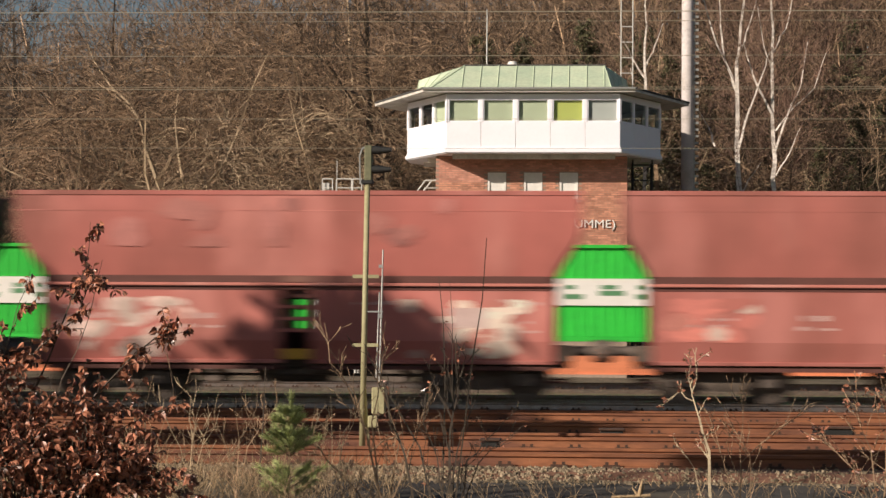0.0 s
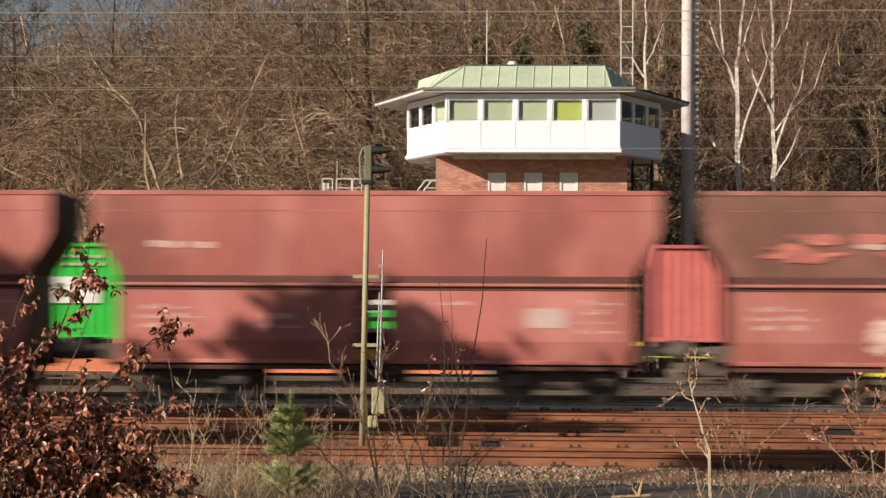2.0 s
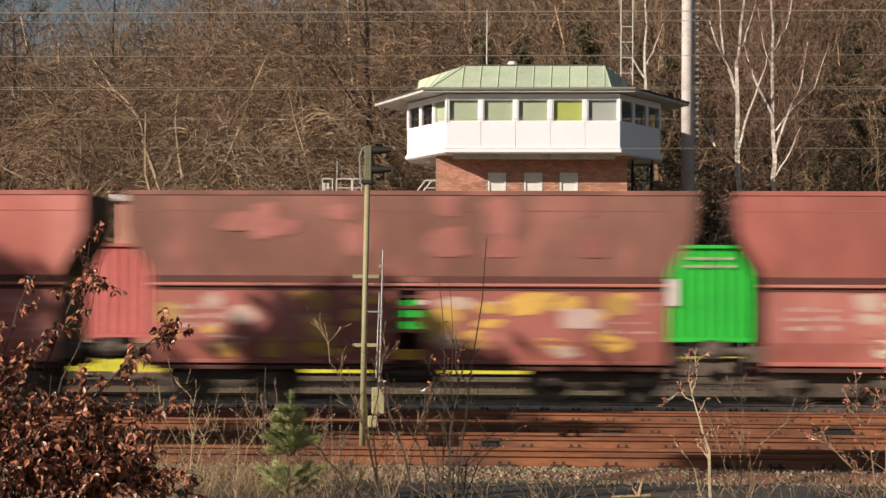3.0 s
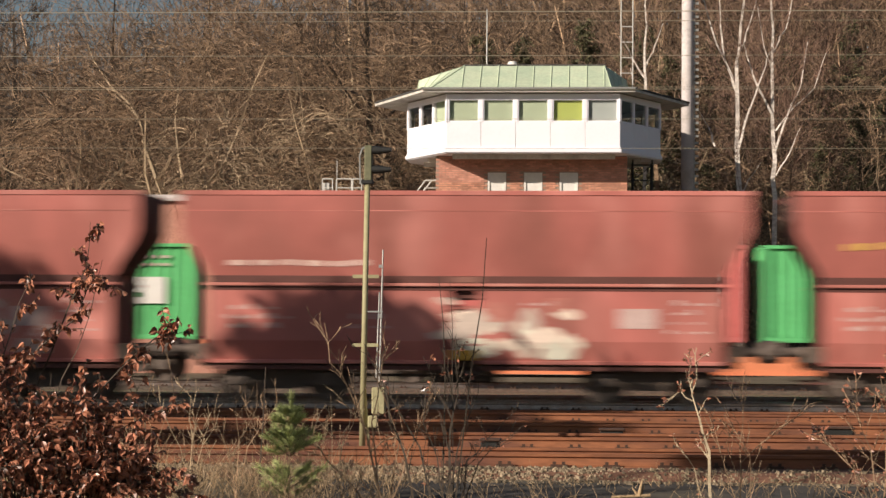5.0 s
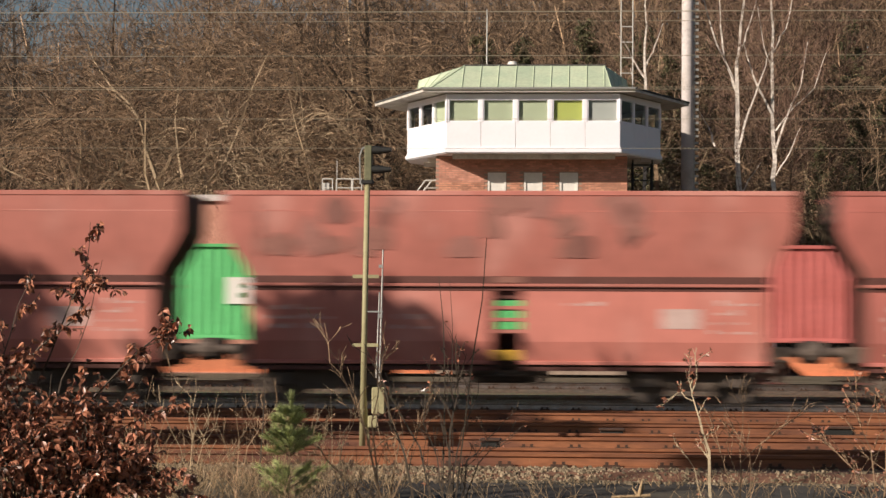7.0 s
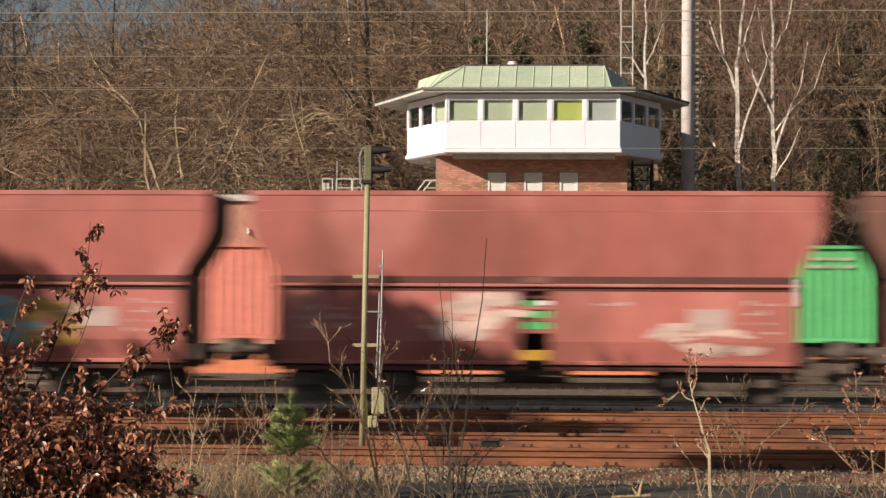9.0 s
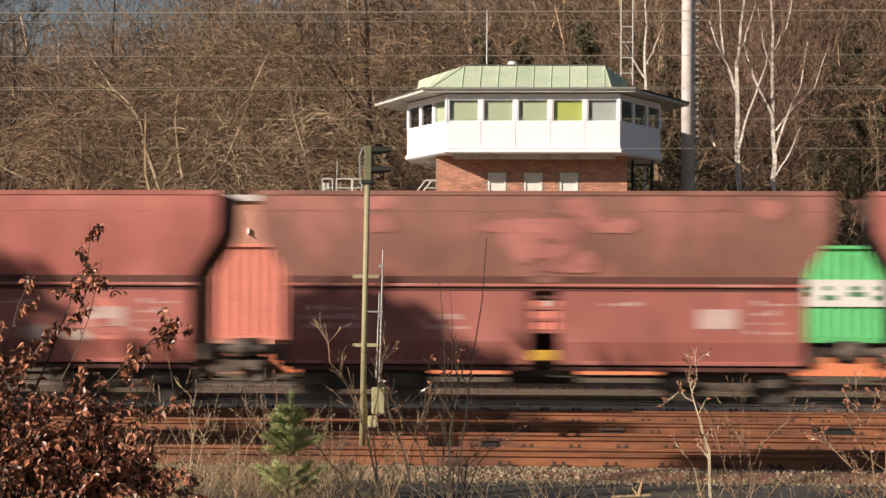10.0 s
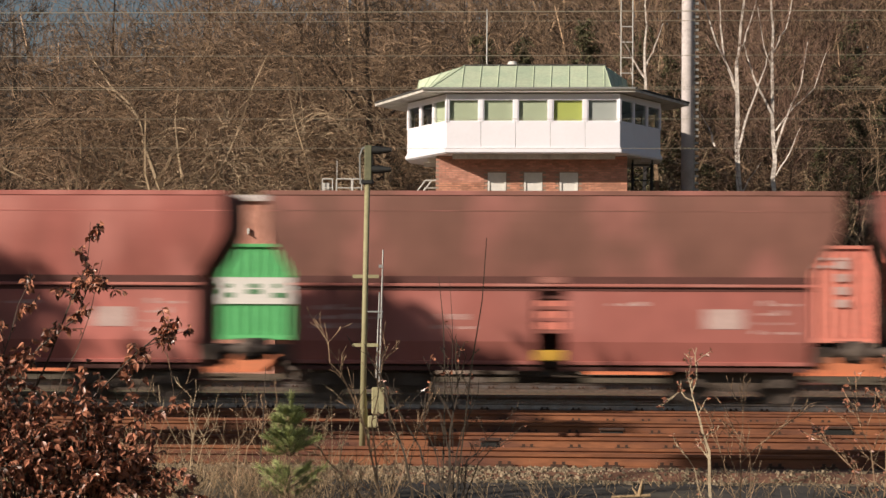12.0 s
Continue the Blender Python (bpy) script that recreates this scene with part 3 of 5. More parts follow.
# per wagon: upper tone, graffiti (x0, x1, z0, z1, colour)
BLOT, DRAB, PALE, CREAM, PINK, LIME, GOLD, SKY, ROSE = (0.46, 0.185, 0.155), (0.33, 0.15, 0.12), (0.70, 0.50, 0.43), (0.82, 0.66, 0.54), (0.62, 0.26, 0.33), (0.38, 0.35, 0.15), (0.66, 0.40, 0.10), (0.24, 0.46, 0.47), (0.60, 0.20, 0.16)
LOOKS = {
    -2: ("wagon", []), -1: ("wagon_dull", [(-4.8, -3.2, 1.3, 2.1, ROSE)]),
    0: ("wagon", [(-4.6, -2.4, 0.95, 2.1, PALE), (2.2, 4.6, 0.95, 2.05, CREAM), (-4.5, 3.5, 3.2, 4.1, BLOT)]),
    1: ("wagon_brown", [(-1.2, 0.4, 2.7, 3.3, CREAM), (-3.4, -0.6, 0.95, 2.1, LIME), (1.0, 3.2, 0.95, 2.0, LIME)]),
    2: ("wagon", [(-5, -3.4, 1.3, 2.1, PALE)]),
    3: ("wagon_brown", [(-4.6, -1.2, 2.9, 3.4, ROSE), (-2.4, -0.6, 0.95, 2.15, PALE)]),
    4: ("wagon", [(-4.6, -3.4, 3.1, 3.4, PALE)]),
    5: ("wagon", [(-3.3, -1.6, 1.0, 2.2, CREAM), (0.6, 3.7, 0.95, 2.2, CREAM)]),
    6: ("wagon_brown", [(-5.0, -0.5, 0.95, 2.2, GOLD), (0.5, 4.6, 0.95, 2.2, GOLD), (-4, 4, 3.0, 4.15, BLOT)]),
    7: ("wagon", []), 8: ("wagon", [(-3, -1, 1.0, 2.1, PALE)]),
    9: ("wagon", [(-4.8, -3.2, 3.1, 3.4, GOLD), (1, 3, 1.0, 2.0, PALE)]),
    10: ("wagon", [(-4.8, -2.0, 2.75, 3.0, PALE), (-0.6, 2.4, 0.95, 2.1, CREAM)]),
    11: ("wagon", [(1.2, 4.0, 1.0, 2.05, PALE)]),
    12: ("wagon", [(-2.3, -0.8, 1.3, 2.2, PALE)]),
    13: ("wagon", [(-2.0, -0.8, 1.2, 2.1, GOLD), (0.2, 4.2, 0.95, 2.1, PINK), (1.0, 4.6, 1.7, 2.15, PALE)]),
    14: ("wagon_pale", [(-5.2, -2, 3.0, 4.15, DRAB), (-1, 4.8, 3.0, 4.15, DRAB)]),
    15: ("wagon_pale", [(-4, -1.5, 3.2, 3.8, PALE)]),
    16: ("wagon", []), 17: ("wagon_brown", [(-4.9, -2.3, 2.85, 3.15, PALE), (-2.8, 0.2, 1.2, 2.1, CREAM)]),
    18: ("wagon", [(-2.0, -0.4, 1.3, 2.2, PALE), (2.4, 4.4, 1.0, 1.6, PALE)]),
    19: ("wagon", [(0.8, 2.3, 1.2, 2.1, SKY), (2.1, 3.2, 1.15, 2.05, GOLD)]),
    20: ("wagon_brown", [(-5, 4.8, 3.5, 4.15, BLOT), (-0.5, 0.8, 2.7, 3.7, BLOT)]),
    21: ("wagon", [(1.0, 3.6, 1.2, 2.1, ROSE)]),
    22: ("wagon", [(0.6, 4.6, 1.2, 2.1, PALE)]),
    23: ("wagon", [(0.7, 2.6, 0.95, 2.1, PALE), (-5, 4, 3.4, 4.1, DRAB)]),
    24: ("wagon_brown", []), 25: ("wagon", []), 26: ("wagon_pale", [])}


def build_hoppers():
    first = build_wagon()
    for n in range(-2, 27):
        w = first if n == -2 else copy_thing(first, pose(0, 0, 0))
        upper, marks = LOOKS[n]
        for o in w.children:
            stem = o.name.split(".")[0]
            below = stem in ("side_door", "door_lip", "rung") and upper != "wagon"
            if below or stem in ("upper_hopper", "top_rim", "waist_band"):
                o.material_slots[0].link = "OBJECT"
                o.material_slots[0].material = M["wagon_dull" if below and upper == "wagon_brown" else upper]
        if upper == "wagon_brown":
            tagged(w, "weathered brown steel bogie hopper wagon of a coal train")
        WAGONS.append((n, w, marks))
    for n, w, marks in WAGONS:
        for i, (x0, x1, z0, z1, rgb) in enumerate(marks):
            graffiti(w, x0, x1, z0, z1, rgb, n * 10 + i + 500)
        if marks:
            tagged(w, ("weathered brown" if LOOKS[n][0] == "wagon_brown" else "red-brown") + " bogie hopper wagon with sprayed graffiti")


build_hoppers()

# ---- container train ----
PX = 1 / 61.9
BOXES = [(-1040, 0), (-205, 0), (645, 0), (1443, 0), (2240, 0), (3098, 0), (3908, 1), (4735, 0), (5560, 1), (6500, 0), (7463, 1), (8250, 0), (9040, 1), (9915, 0),
         (10850, 1), (11655, 0), (12435, 1), (13225, 0), (14090, 1), (14900, 0), (15672, 1), (16520, 0), (17360, 1), (18150, 1)]
BOX_L, BOX_W, BOX_Z0, BOX_H = 12.19, 2.44, 1.2, 2.74


def corrugated(length, z0, z1, y, s):
    bm = bmesh.new()
    n = int(length / 0.28)
    pts = []
    for i in range(n):
        x = i * length / n
        for u, d in ((0, 0), (0.30, 0), (0.42, 0.036), (0.88, 0.036)):
            pts.append((x + u * length / n, y + s * d))
    pts.append((length, y))
    lo = [bm.verts.new((x, v, z0)) for x, v in pts]
    hi = [bm.verts.new((x, v, z1)) for x, v in pts]
    for i in range(len(pts) - 1):
        bm.faces.new((lo[i], lo[i + 1], hi[i + 1], hi[i]))
    return bm


def build_container(paint, band, label):
    c = thing("shipping_container", label, "shipping container", group="container train")
    L, w, a, b = BOX_L, BOX_W / 2, BOX_Z0, BOX_Z0 + BOX_H
    for s in (-1, 1):
        part("side_wall", corrugated(L - 0.3, a + 0.14, b - 0.1, s * (w - 0.045), -s * -1 * -1), paint, c).location.x = 0.15
        part("top_rail", boxes((0, s * w - 0.03, b - 0.1, L, s * w + 0.03, b), bevel=0.01), paint, c)
        part("bottom_rail", boxes((0, s * w - 0.03, a, L, s * w + 0.03, a + 0.14), bevel=0.01), paint, c)
        for x in (0.08, L - 0.08):
            p = part("corner_post", boxes((x - 0.08, s * w - 0.05, a, x + 0.08, s * w + 0.03, b)), paint, c)
            for z in (a + 0.06, b - 0.06):
                part("corner_casting", boxes((x - 0.09, s * w - 0.06, z - 0.062, x + 0.09, s * w + 0.037, z + 0.062), bevel=0.01), paint, p)
    part("roof", boxes((0.02, -w + 0.03, b - 0.08, L - 0.02, w - 0.03, b - 0.03)), paint, c)
    part("floor", boxes((0.02, -w + 0.03, a + 0.02, L - 0.02, w - 0.03, a + 0.1)), "under", c)
    part("front_wall", boxes((0.04, -w + 0.04, a + 0.1, 0.08, w - 0.04, b - 0.08)), paint, c)
    for y0, y1, ys in ((-w + 0.04, -0.01, (-0.9, -0.35)), (0.01, w - 0.04, (0.35, 0.9))):
        d = part("door", boxes((L - 0.08, y0, a + 0.1, L - 0.04, y1, b - 0.08)), paint, c)
        for y in ys:
            part("lock_rod", rods(((L - 0.02, y, a + 0.1), (L - 0.02, y, b - 0.1), 0.02, 0.02)), "galv", d)
    if band:
        x0, x1 = band
        g = part("band", boxes((x0, -w - 0.006, a + 1.02, x1, -w + 0.02, a + 1.78)), "white", c, "white painted band")
        n = 9
        for i in range(n):
            q = (x1 - x0 - 0.8) / n
            x = x0 + 0.4 + i * q
            part("mark", boxes((x, -w - 0.012, a + 1.2 + 0.1 * (i % 2), x + q * (0.45 + 0.12 * (i % 3)), -w - 0.008, a + 1.34 + 0.1 * (i % 2))), "ink", g, "dark green bar")
            part("mark", boxes((x + 0.05, -w - 0.012, a + 1.48, x + q * (0.35 + 0.15 * (i % 2)), -w - 0.008, a + 1.6)), "ink", g)
    else:
        for i in range(4):
            part("mark", boxes((L - 1.15, -w - 0.01, a + 1.0 + i * 0.36, L - 0.8, -w + 0.02, a + 1.22 + i * 0.36)), "plate", c, "pale stencilled bar")
    for i in range(2):
        for k in range(4):
            part("code_mark", boxes((L - 2.2 + k * 0.38, -w - 0.01, b - 0.42 - i * 0.22, L - 2.0 + k * 0.38 + 0.05 * (k % 2), -w + 0.02, b - 0.34 - i * 0.22)), "plate", c, "small pale mark")
    return c


CONTAINERS, FLATS = [], []


def flat_wagon(x0, x1, paint):
    L = x1 - x0
    f = thing("container_flat_wagon", ("lime-yellow" if paint == "lime" else "orange-red") + " flat wagon under shipping containers", "flat wagon", group="container train")
    for s in (-1, 1):
        part("side_sill", prism([(-0.3, 0.98), (L + 0.3, 0.98), (L + 0.3, 0.78), (L - 3.2, 0.72), (L - 3.8, 0.30), (3.8, 0.30), (3.2, 0.72), (-0.3, 0.78)], s * 1.2 - 0.05, s * 1.2 + 0.05), paint, f)
        part("sill_flange", boxes((3.8, s * 1.2 - 0.1, 0.27, L - 3.8, s * 1.2 + 0.1, 0.30)), paint, f)
    part("deck", boxes((-0.3, -1.15, 0.9, L + 0.3, 1.15, 1.0)), "under", f)
    for x in (0.2, L / 2 - 0.4, L / 2 + 0.4, L - 0.2):
        part("bolster", boxes((x - 0.12, -1.25, 1.0, x + 0.12, 1.25, 1.198)), "under", f)
    for x in (1.9, L - 1.9):
        bogie(f, x)
    for e, x in ((-1, -0.3), (1, L + 0.3)):
        h = part("headstock", boxes((x - 0.08, -1.25, 0.75, x + 0.08, 1.25, 1.2)), paint, f)
        for s in (-1, 1):
            part("buffer", rods(((x, s * 0.875, 1.02), (x + e * 0.3, s * 0.875, 1.02), 0.1, 0.1), ((x + e * 0.3, s * 0.875, 1.02), (x + e * 0.36, s * 0.875, 1.02), 0.22, 0.22), sides=12), "wheel", h)
    return f


def build_container_train():
    kinds = {}
    for i, (u, red) in enumerate(BOXES):
        late = u > (12000 if red else 6000)
        wide = u in (645, 2240, 6500)
        key = (red, late, wide)
        if key not in kinds:
            paint = ("red_faded" if late else "red") if red else ("green_faded" if late else "green")
            kinds[key] = build_container(paint, None if red else ((1.1, 11.3) if wide else (2.5, 9.8)), ("faded " if late else "") + ("red corrugated shipping container on a flat wagon" if red else "green corrugated shipping container with a white band"))
            c = kinds[key]
        else:
            c = copy_thing(kinds[key], pose(0, 0, 0))
        CONTAINERS.append((u * PX, c))
    for i in range(0, len(BOXES) - 1, 2):
        a, b = BOXES[i][0] * PX, BOXES[i + 1][0] * PX + BOX_L
        FLATS.append((a, flat_wagon(a, b, "lime" if BOXES[i][0] == 3908 else "orange")))


build_container_train()


# ---- signal tower ----
def wall_panels(tower, p0, p1, n, blinds, z=(8.5, 9.46, 10.34, 10.52)):
    """One face of the cabin from p0 to p1: n bays of panel, window and posts."""
    p0, p1 = Vector((*p0, 0)), Vector((*p1, 0))
    along = (p1 - p0)
    L = along.length
    q = along.normalized()
    m = Matrix((( q.x, -q.y, 0, p0.x), (q.y, q.x, 0, p0.y), (0, 0, 1, 0), (0, 0, 0, 1)))
    step = L / n

    def put(name, bm, material, label="", parent=None):
        bm.transform(m)
        return part(name, bm, material, parent or tower, label)
    put("skirt", boxes((-0.03, -0.07, 8.3, L + 0.03, 0.10, 8.42), (-0.02, -0.03, 8.42, L + 0.02, 0.10, 8.5)), "cabin", "white sheet-metal skirt")
    put("lintel", boxes((0, 0, z[2], L, 0.14, z[3])), "cabin")
    for i in range(n):
        a, b = i * step, (i + 1) * step
        put("panel", boxes((a + 0.006, 0.0, z[0], b - 0.006, 0.12, z[1]), bevel=0.006), "cabin")
        fr = put("window", boxes((a + 0.07, 0.01, z[1], b - 0.07, 0.09, z[1] + 0.05), (a + 0.07, 0.01, z[2] - 0.05, b - 0.07, 0.09, z[2]), (a + 0.07, 0.01, z[1] + 0.05, a + 0.12, 0.09, z[2] - 0.05), (b - 0.12, 0.01, z[1] + 0.05, b - 0.07, 0.09, z[2] - 0.05)), "cabin")
        g = put("pane", boxes((a + 0.12, 0.045, z[1] + 0.05, b - 0.12, 0.053, z[2] - 0.05)), "glass", "", fr)
        g.visible_shadow = False
        if blinds[i]:
            put("blind", boxes((a + 0.1, 0.13, z[1] + 0.02, b - 0.1, 0.14, z[2])), blinds[i], "drawn roller blind", fr)
    for i in range(n + 1):
        x = min(max(i * step, 0.035), L - 0.035)
        put("post", boxes((x - 0.075, -0.012, z[1], x + 0.075, 0.13, z[2])), "cabin")


def slab(points, z0, z1):
    bm = bmesh.new()
    a = [bm.verts.new((x, y, z0)) for x, y in points]
    b = [bm.verts.new((x, y, z1)) for x, y in points]
    bm.faces.new(a)
    bm.faces.new(b)
    for i in range(len(a)):
        j = (i + 1) % len(a)
        bm.faces.new((a[i], a[j], b[j], b[i]))
    return bm


BX0, BX1, BY0, BY1 = -6.2, 1.17, 91.35, 98.0


def build_tower():
    t = thing("signal_tower", "brick railway signal tower with white glazed cabin and green copper roof", "signal tower")
    wall = part("wall", boxes((BX0, BY0 + 0.02, -0.4, BX1, BY0 + 0.3, 6.5), (BX0, BY0 + 0.02, 7.62, BX1, BY0 + 0.3, 8.3), (BX0, BY0 + 0.3, -0.4, BX0 + 0.3, BY1, 8.3), (BX1 - 0.3, BY0 + 0.3, -0.4, BX1, BY1, 8.3), (BX0 + 0.3, BY1 - 0.3, -0.4, BX1 - 0.3, BY1, 8.3),
                              *[(a, BY0 + 0.02, 6.5, b, BY0 + 0.3, 7.62) for a, b in ((BX0, -4.19), (-3.49, -2.79), (-2.09, -1.42), (-0.72, BX1))]), "mortar", t)
    for x in (-4.19, -2.79, -1.42):
        w = part("window", boxes((x, BY0 + 0.0, 6.5, x + 0.07, BY0 + 0.2, 7.62), (x + 0.63, BY0 + 0.0, 6.5, x + 0.7, BY0 + 0.2, 7.62), (x + 0.07, BY0 + 0.0, 7.54, x + 0.63, BY0 + 0.2, 7.62), (x + 0.07, BY0 + 0.0, 6.5, x + 0.63, BY0 + 0.2, 6.58)), "white", t)
        part("shutter", boxes((x + 0.075, BY0 + 0.045, 6.58, x + 0.635, BY0 + 0.055, 7.56)), "white", w, "closed white shutter")
    # cabin
    plan = [(-5.72, 90.0), (0.88, 90.0), (2.5, 93.7), (2.5, 95.4), (0.88, 99.2), (-5.72, 99.2), (-7.5, 95.4), (-7.5, 93.7)]
    part("cabin_floor", slab(plan, 8.26, 8.34), "cabin", t)
    part("floor_beam", boxes((-5.5, 90.4, 8.08, 0.7, 90.6, 8.26), (-6.6, 92.5, 8.08, 1.7, 92.7, 8.26), (-6.9, 94.6, 8.08, 2.1, 94.8, 8.26)), "eave", t)
    b = ["blind", "blind", "blind", "blind_lime", "blind_grey"]
    faces = [(5, b), (3, [None, None, None]), (1, [None]), (3, [None] * 3), (5, ["blind"] * 5), (3, [None] * 3), (1, ["blind"]), (3, [None, None, "blind"])]
    for (n, bl), p0, p1 in zip(faces, plan, plan[1:] + plan[:1]):
        wall_panels(t, p0, p1, n, bl)
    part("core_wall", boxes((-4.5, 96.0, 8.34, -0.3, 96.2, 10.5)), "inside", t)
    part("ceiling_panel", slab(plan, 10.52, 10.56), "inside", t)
    eave = [(-6.6, 89.65), (1.45, 89.65), (3.68, 95.3), (1.4, 100.4), (-6.75, 100.4), (-8.95, 95.3)]
    part("eave", slab(eave, 10.57, 10.66), "eave", t, "grey boarded eave")
    part("roof_edge", slab([(x * 1.0 + (0.02 if x > -2.6 else -0.02), y) for x, y in eave], 10.664, 10.74), "roof_edge", t, "dark roof edge")
    part("gutter", rods(((-6.6, 89.6, 10.69), (1.45, 89.6, 10.69), 0.05, 0.05)), "galv", t)
    # copper roof in standing-seam trays
    lo = [(-6.35, 90.1), (0.55, 90.1), (1.35, 94.8), (0.55, 99), (-6.35, 99), (-7.3, 94.8)]
    hi = [(-5.15, 92.0), (0.28, 92.0), (1.15, 94.8), (0.28, 97.3), (-5.15, 97.3), (-7.1, 94.8)]
    z0, z1 = 10.745, 11.83
    tops = [z1, z1, 11.57, z1, z1, 11.57]
    roof = part("copper_roof", slab([hi[0], hi[1], hi[3], hi[4]], z1 - 0.05, z1), "copper", t, "green copper roof")
    trays = []
    for i in range(6):
        j = (i + 1) % 6
        n = 8 if i in (0, 3) else 4
        for k in range(n):
            u, v = k / n, (k + 1) / n
            if i == 0:
                x0, x1 = (hi[0][0] + (hi[1][0] - hi[0][0]) * w for w in (u, v))
                c = [Vector((x0, 90.1, z0)), Vector((x1, 90.1, z0)), Vector((x1, 92.0, z1)), Vector((x0, 92.0, z1))]
            else:
                c = [Vector((*lo[i], z0)).lerp(Vector((*lo[j], z0)), u), Vector((*lo[i], z0)).lerp(Vector((*lo[j], z0)), v), Vector((*hi[i], tops[i])).lerp(Vector((*hi[j], tops[j])), v), Vector((*hi[i], tops[i])).lerp(Vector((*hi[j], tops[j])), u)]
            trays.append(c)
    # the slanting corners beside the front trays
    trays.append([Vector((-6.35, 90.1, z0)), Vector((-5.15, 90.1, z0)), Vector((-5.15, 92.0, z1))])
    trays.append([Vector((0.28, 90.1, z0)), Vector((0.55, 90.1, z0)), Vector((0.28, 92.0, z1))])
    for a, b, c in ((1, 2, 3), (4, 5, 0)):
        trays.append([Vector((*hi[k], tops[k])) for k in (a, b, c)])
    for c in trays:
        bm = bmesh.new()
        nrm = (c[1] - c[0]).cross(c[-1] - c[0]).normalized()
        f = bm.faces.new([bm.verts.new(p) for p in c])
        r = bmesh.ops.extrude_face_region(bm, geom=[f])
        bmesh.ops.translate(bm, verts=[e for e in r["geom"] if isinstance(e, bmesh.types.BMVert)], vec=-nrm * 0.03)
        part("roof_tray", bm, "copper", roof)
        part("seam", rods((c[0] + nrm * 0.01, c[-1] + nrm * 0.01, 0.022, 0.022), sides=5), "copper", roof)
    part("ridge_cap", rods(((-5.2, 92.0, z1 + 0.01), (0.33, 92.0, z1 + 0.01), 0.04, 0.04)), "roof_edge", roof)
    part("skylight_dome", rods(((-3.3, 92.4, z1), (-3.3, 92.4, z1 + 0.2), 0.24, 0.15), sides=16), "white", t, "small white roof dome")
    part("antenna", rods(((-4.35, 93.5, z1), (-4.35, 93.5, z1 + 2.4), 0.03, 0.02)), "galv", t)
    lad = [((0.95, 94.6, 10.8), (0.95, 94.6, 16.5), 0.025, 0.025), ((1.42, 94.6, 10.8), (1.42, 94.6, 16.5), 0.025, 0.025)]
    lad += [((0.95, 94.6, 11.2 + i * 0.62), (1.42, 94.6, 11.2 + i * 0.62), 0.018, 0.018) for i in range(9)]
    part("antenna_ladder", rods(*lad, sides=6), "rail_white", t, "pale tubular antenna ladder")
    # steel stair on the shaded side
    part("stair_frame", rods(*[((x, y, -0.3), (x, y, 8.2), 0.04, 0.04) for x in (1.4, 2.15) for y in (92.5, 94.5)], *[((1.4, 92.5, z), (2.15, 92.5, z), 0.03, 0.03) for z in (5.2, 6.2, 6.8, 7.4, 8.0)], *[((1.4, 92.5, z), (2.15, 92.5, z + 0.6), 0.02, 0.02) for z in (5.6, 6.2, 6.8, 7.4)], sides=6), "black", t, "dark steel stair frame")
    # name in white capitals
    cu = bpy.data.curves.new("sign_letters", "FONT")
    cu.body, cu.size, cu.extrude, cu.align_x = "ROTENBURG (WÜMME)", 0.44, 0.02, "LEFT"
    tmp = bpy.data.objects.new("tmp", cu)
    me = bpy.data.meshes.new_from_object(tmp)
    bpy.data.objects.remove(tmp)
    me.materials.append(M["white"])
    wide = max(v.co.x for v in me.vertices)
    me.transform(pose(-4.84, BY0 - 0.04, 5.50, 90) @ Matrix.Diagonal((5.55 / wide, 1, 1, 1)))
    ob = new("sign_letters", me)
    ob.parent = t
    tagged(ob, "white capital letters naming the station")
    return t, wall


TOWER, TOWER_WALL = build_tower()


def build_low_building():
    h = thing("low_brick_building", "low red-brick building with a flat roof", "building")
    part("wall", boxes((-19.5, 95, -0.4, -12.9, 95.3, 6.7), (-19.5, 95.3, -0.4, -19.2, 102, 6.7), (-13.2, 95.3, -0.4, -12.9, 102, 6.7), (-19.2, 101.7, -0.4, -13.2, 102, 6.7)), "brick", h)
    part("roof", boxes((-19.7, 94.8, 6.7, -12.7, 102.2, 6.95)), "concrete", h, "pale concrete roof slab")
    part("lamp_bracket", boxes((-14.06, 94.85, 5.4, -13.95, 95, 5.6), (-14.02, 94.75, 5.36, -13.98, 95, 5.4)), "white", h, "small white wall lamp")


build_low_building()


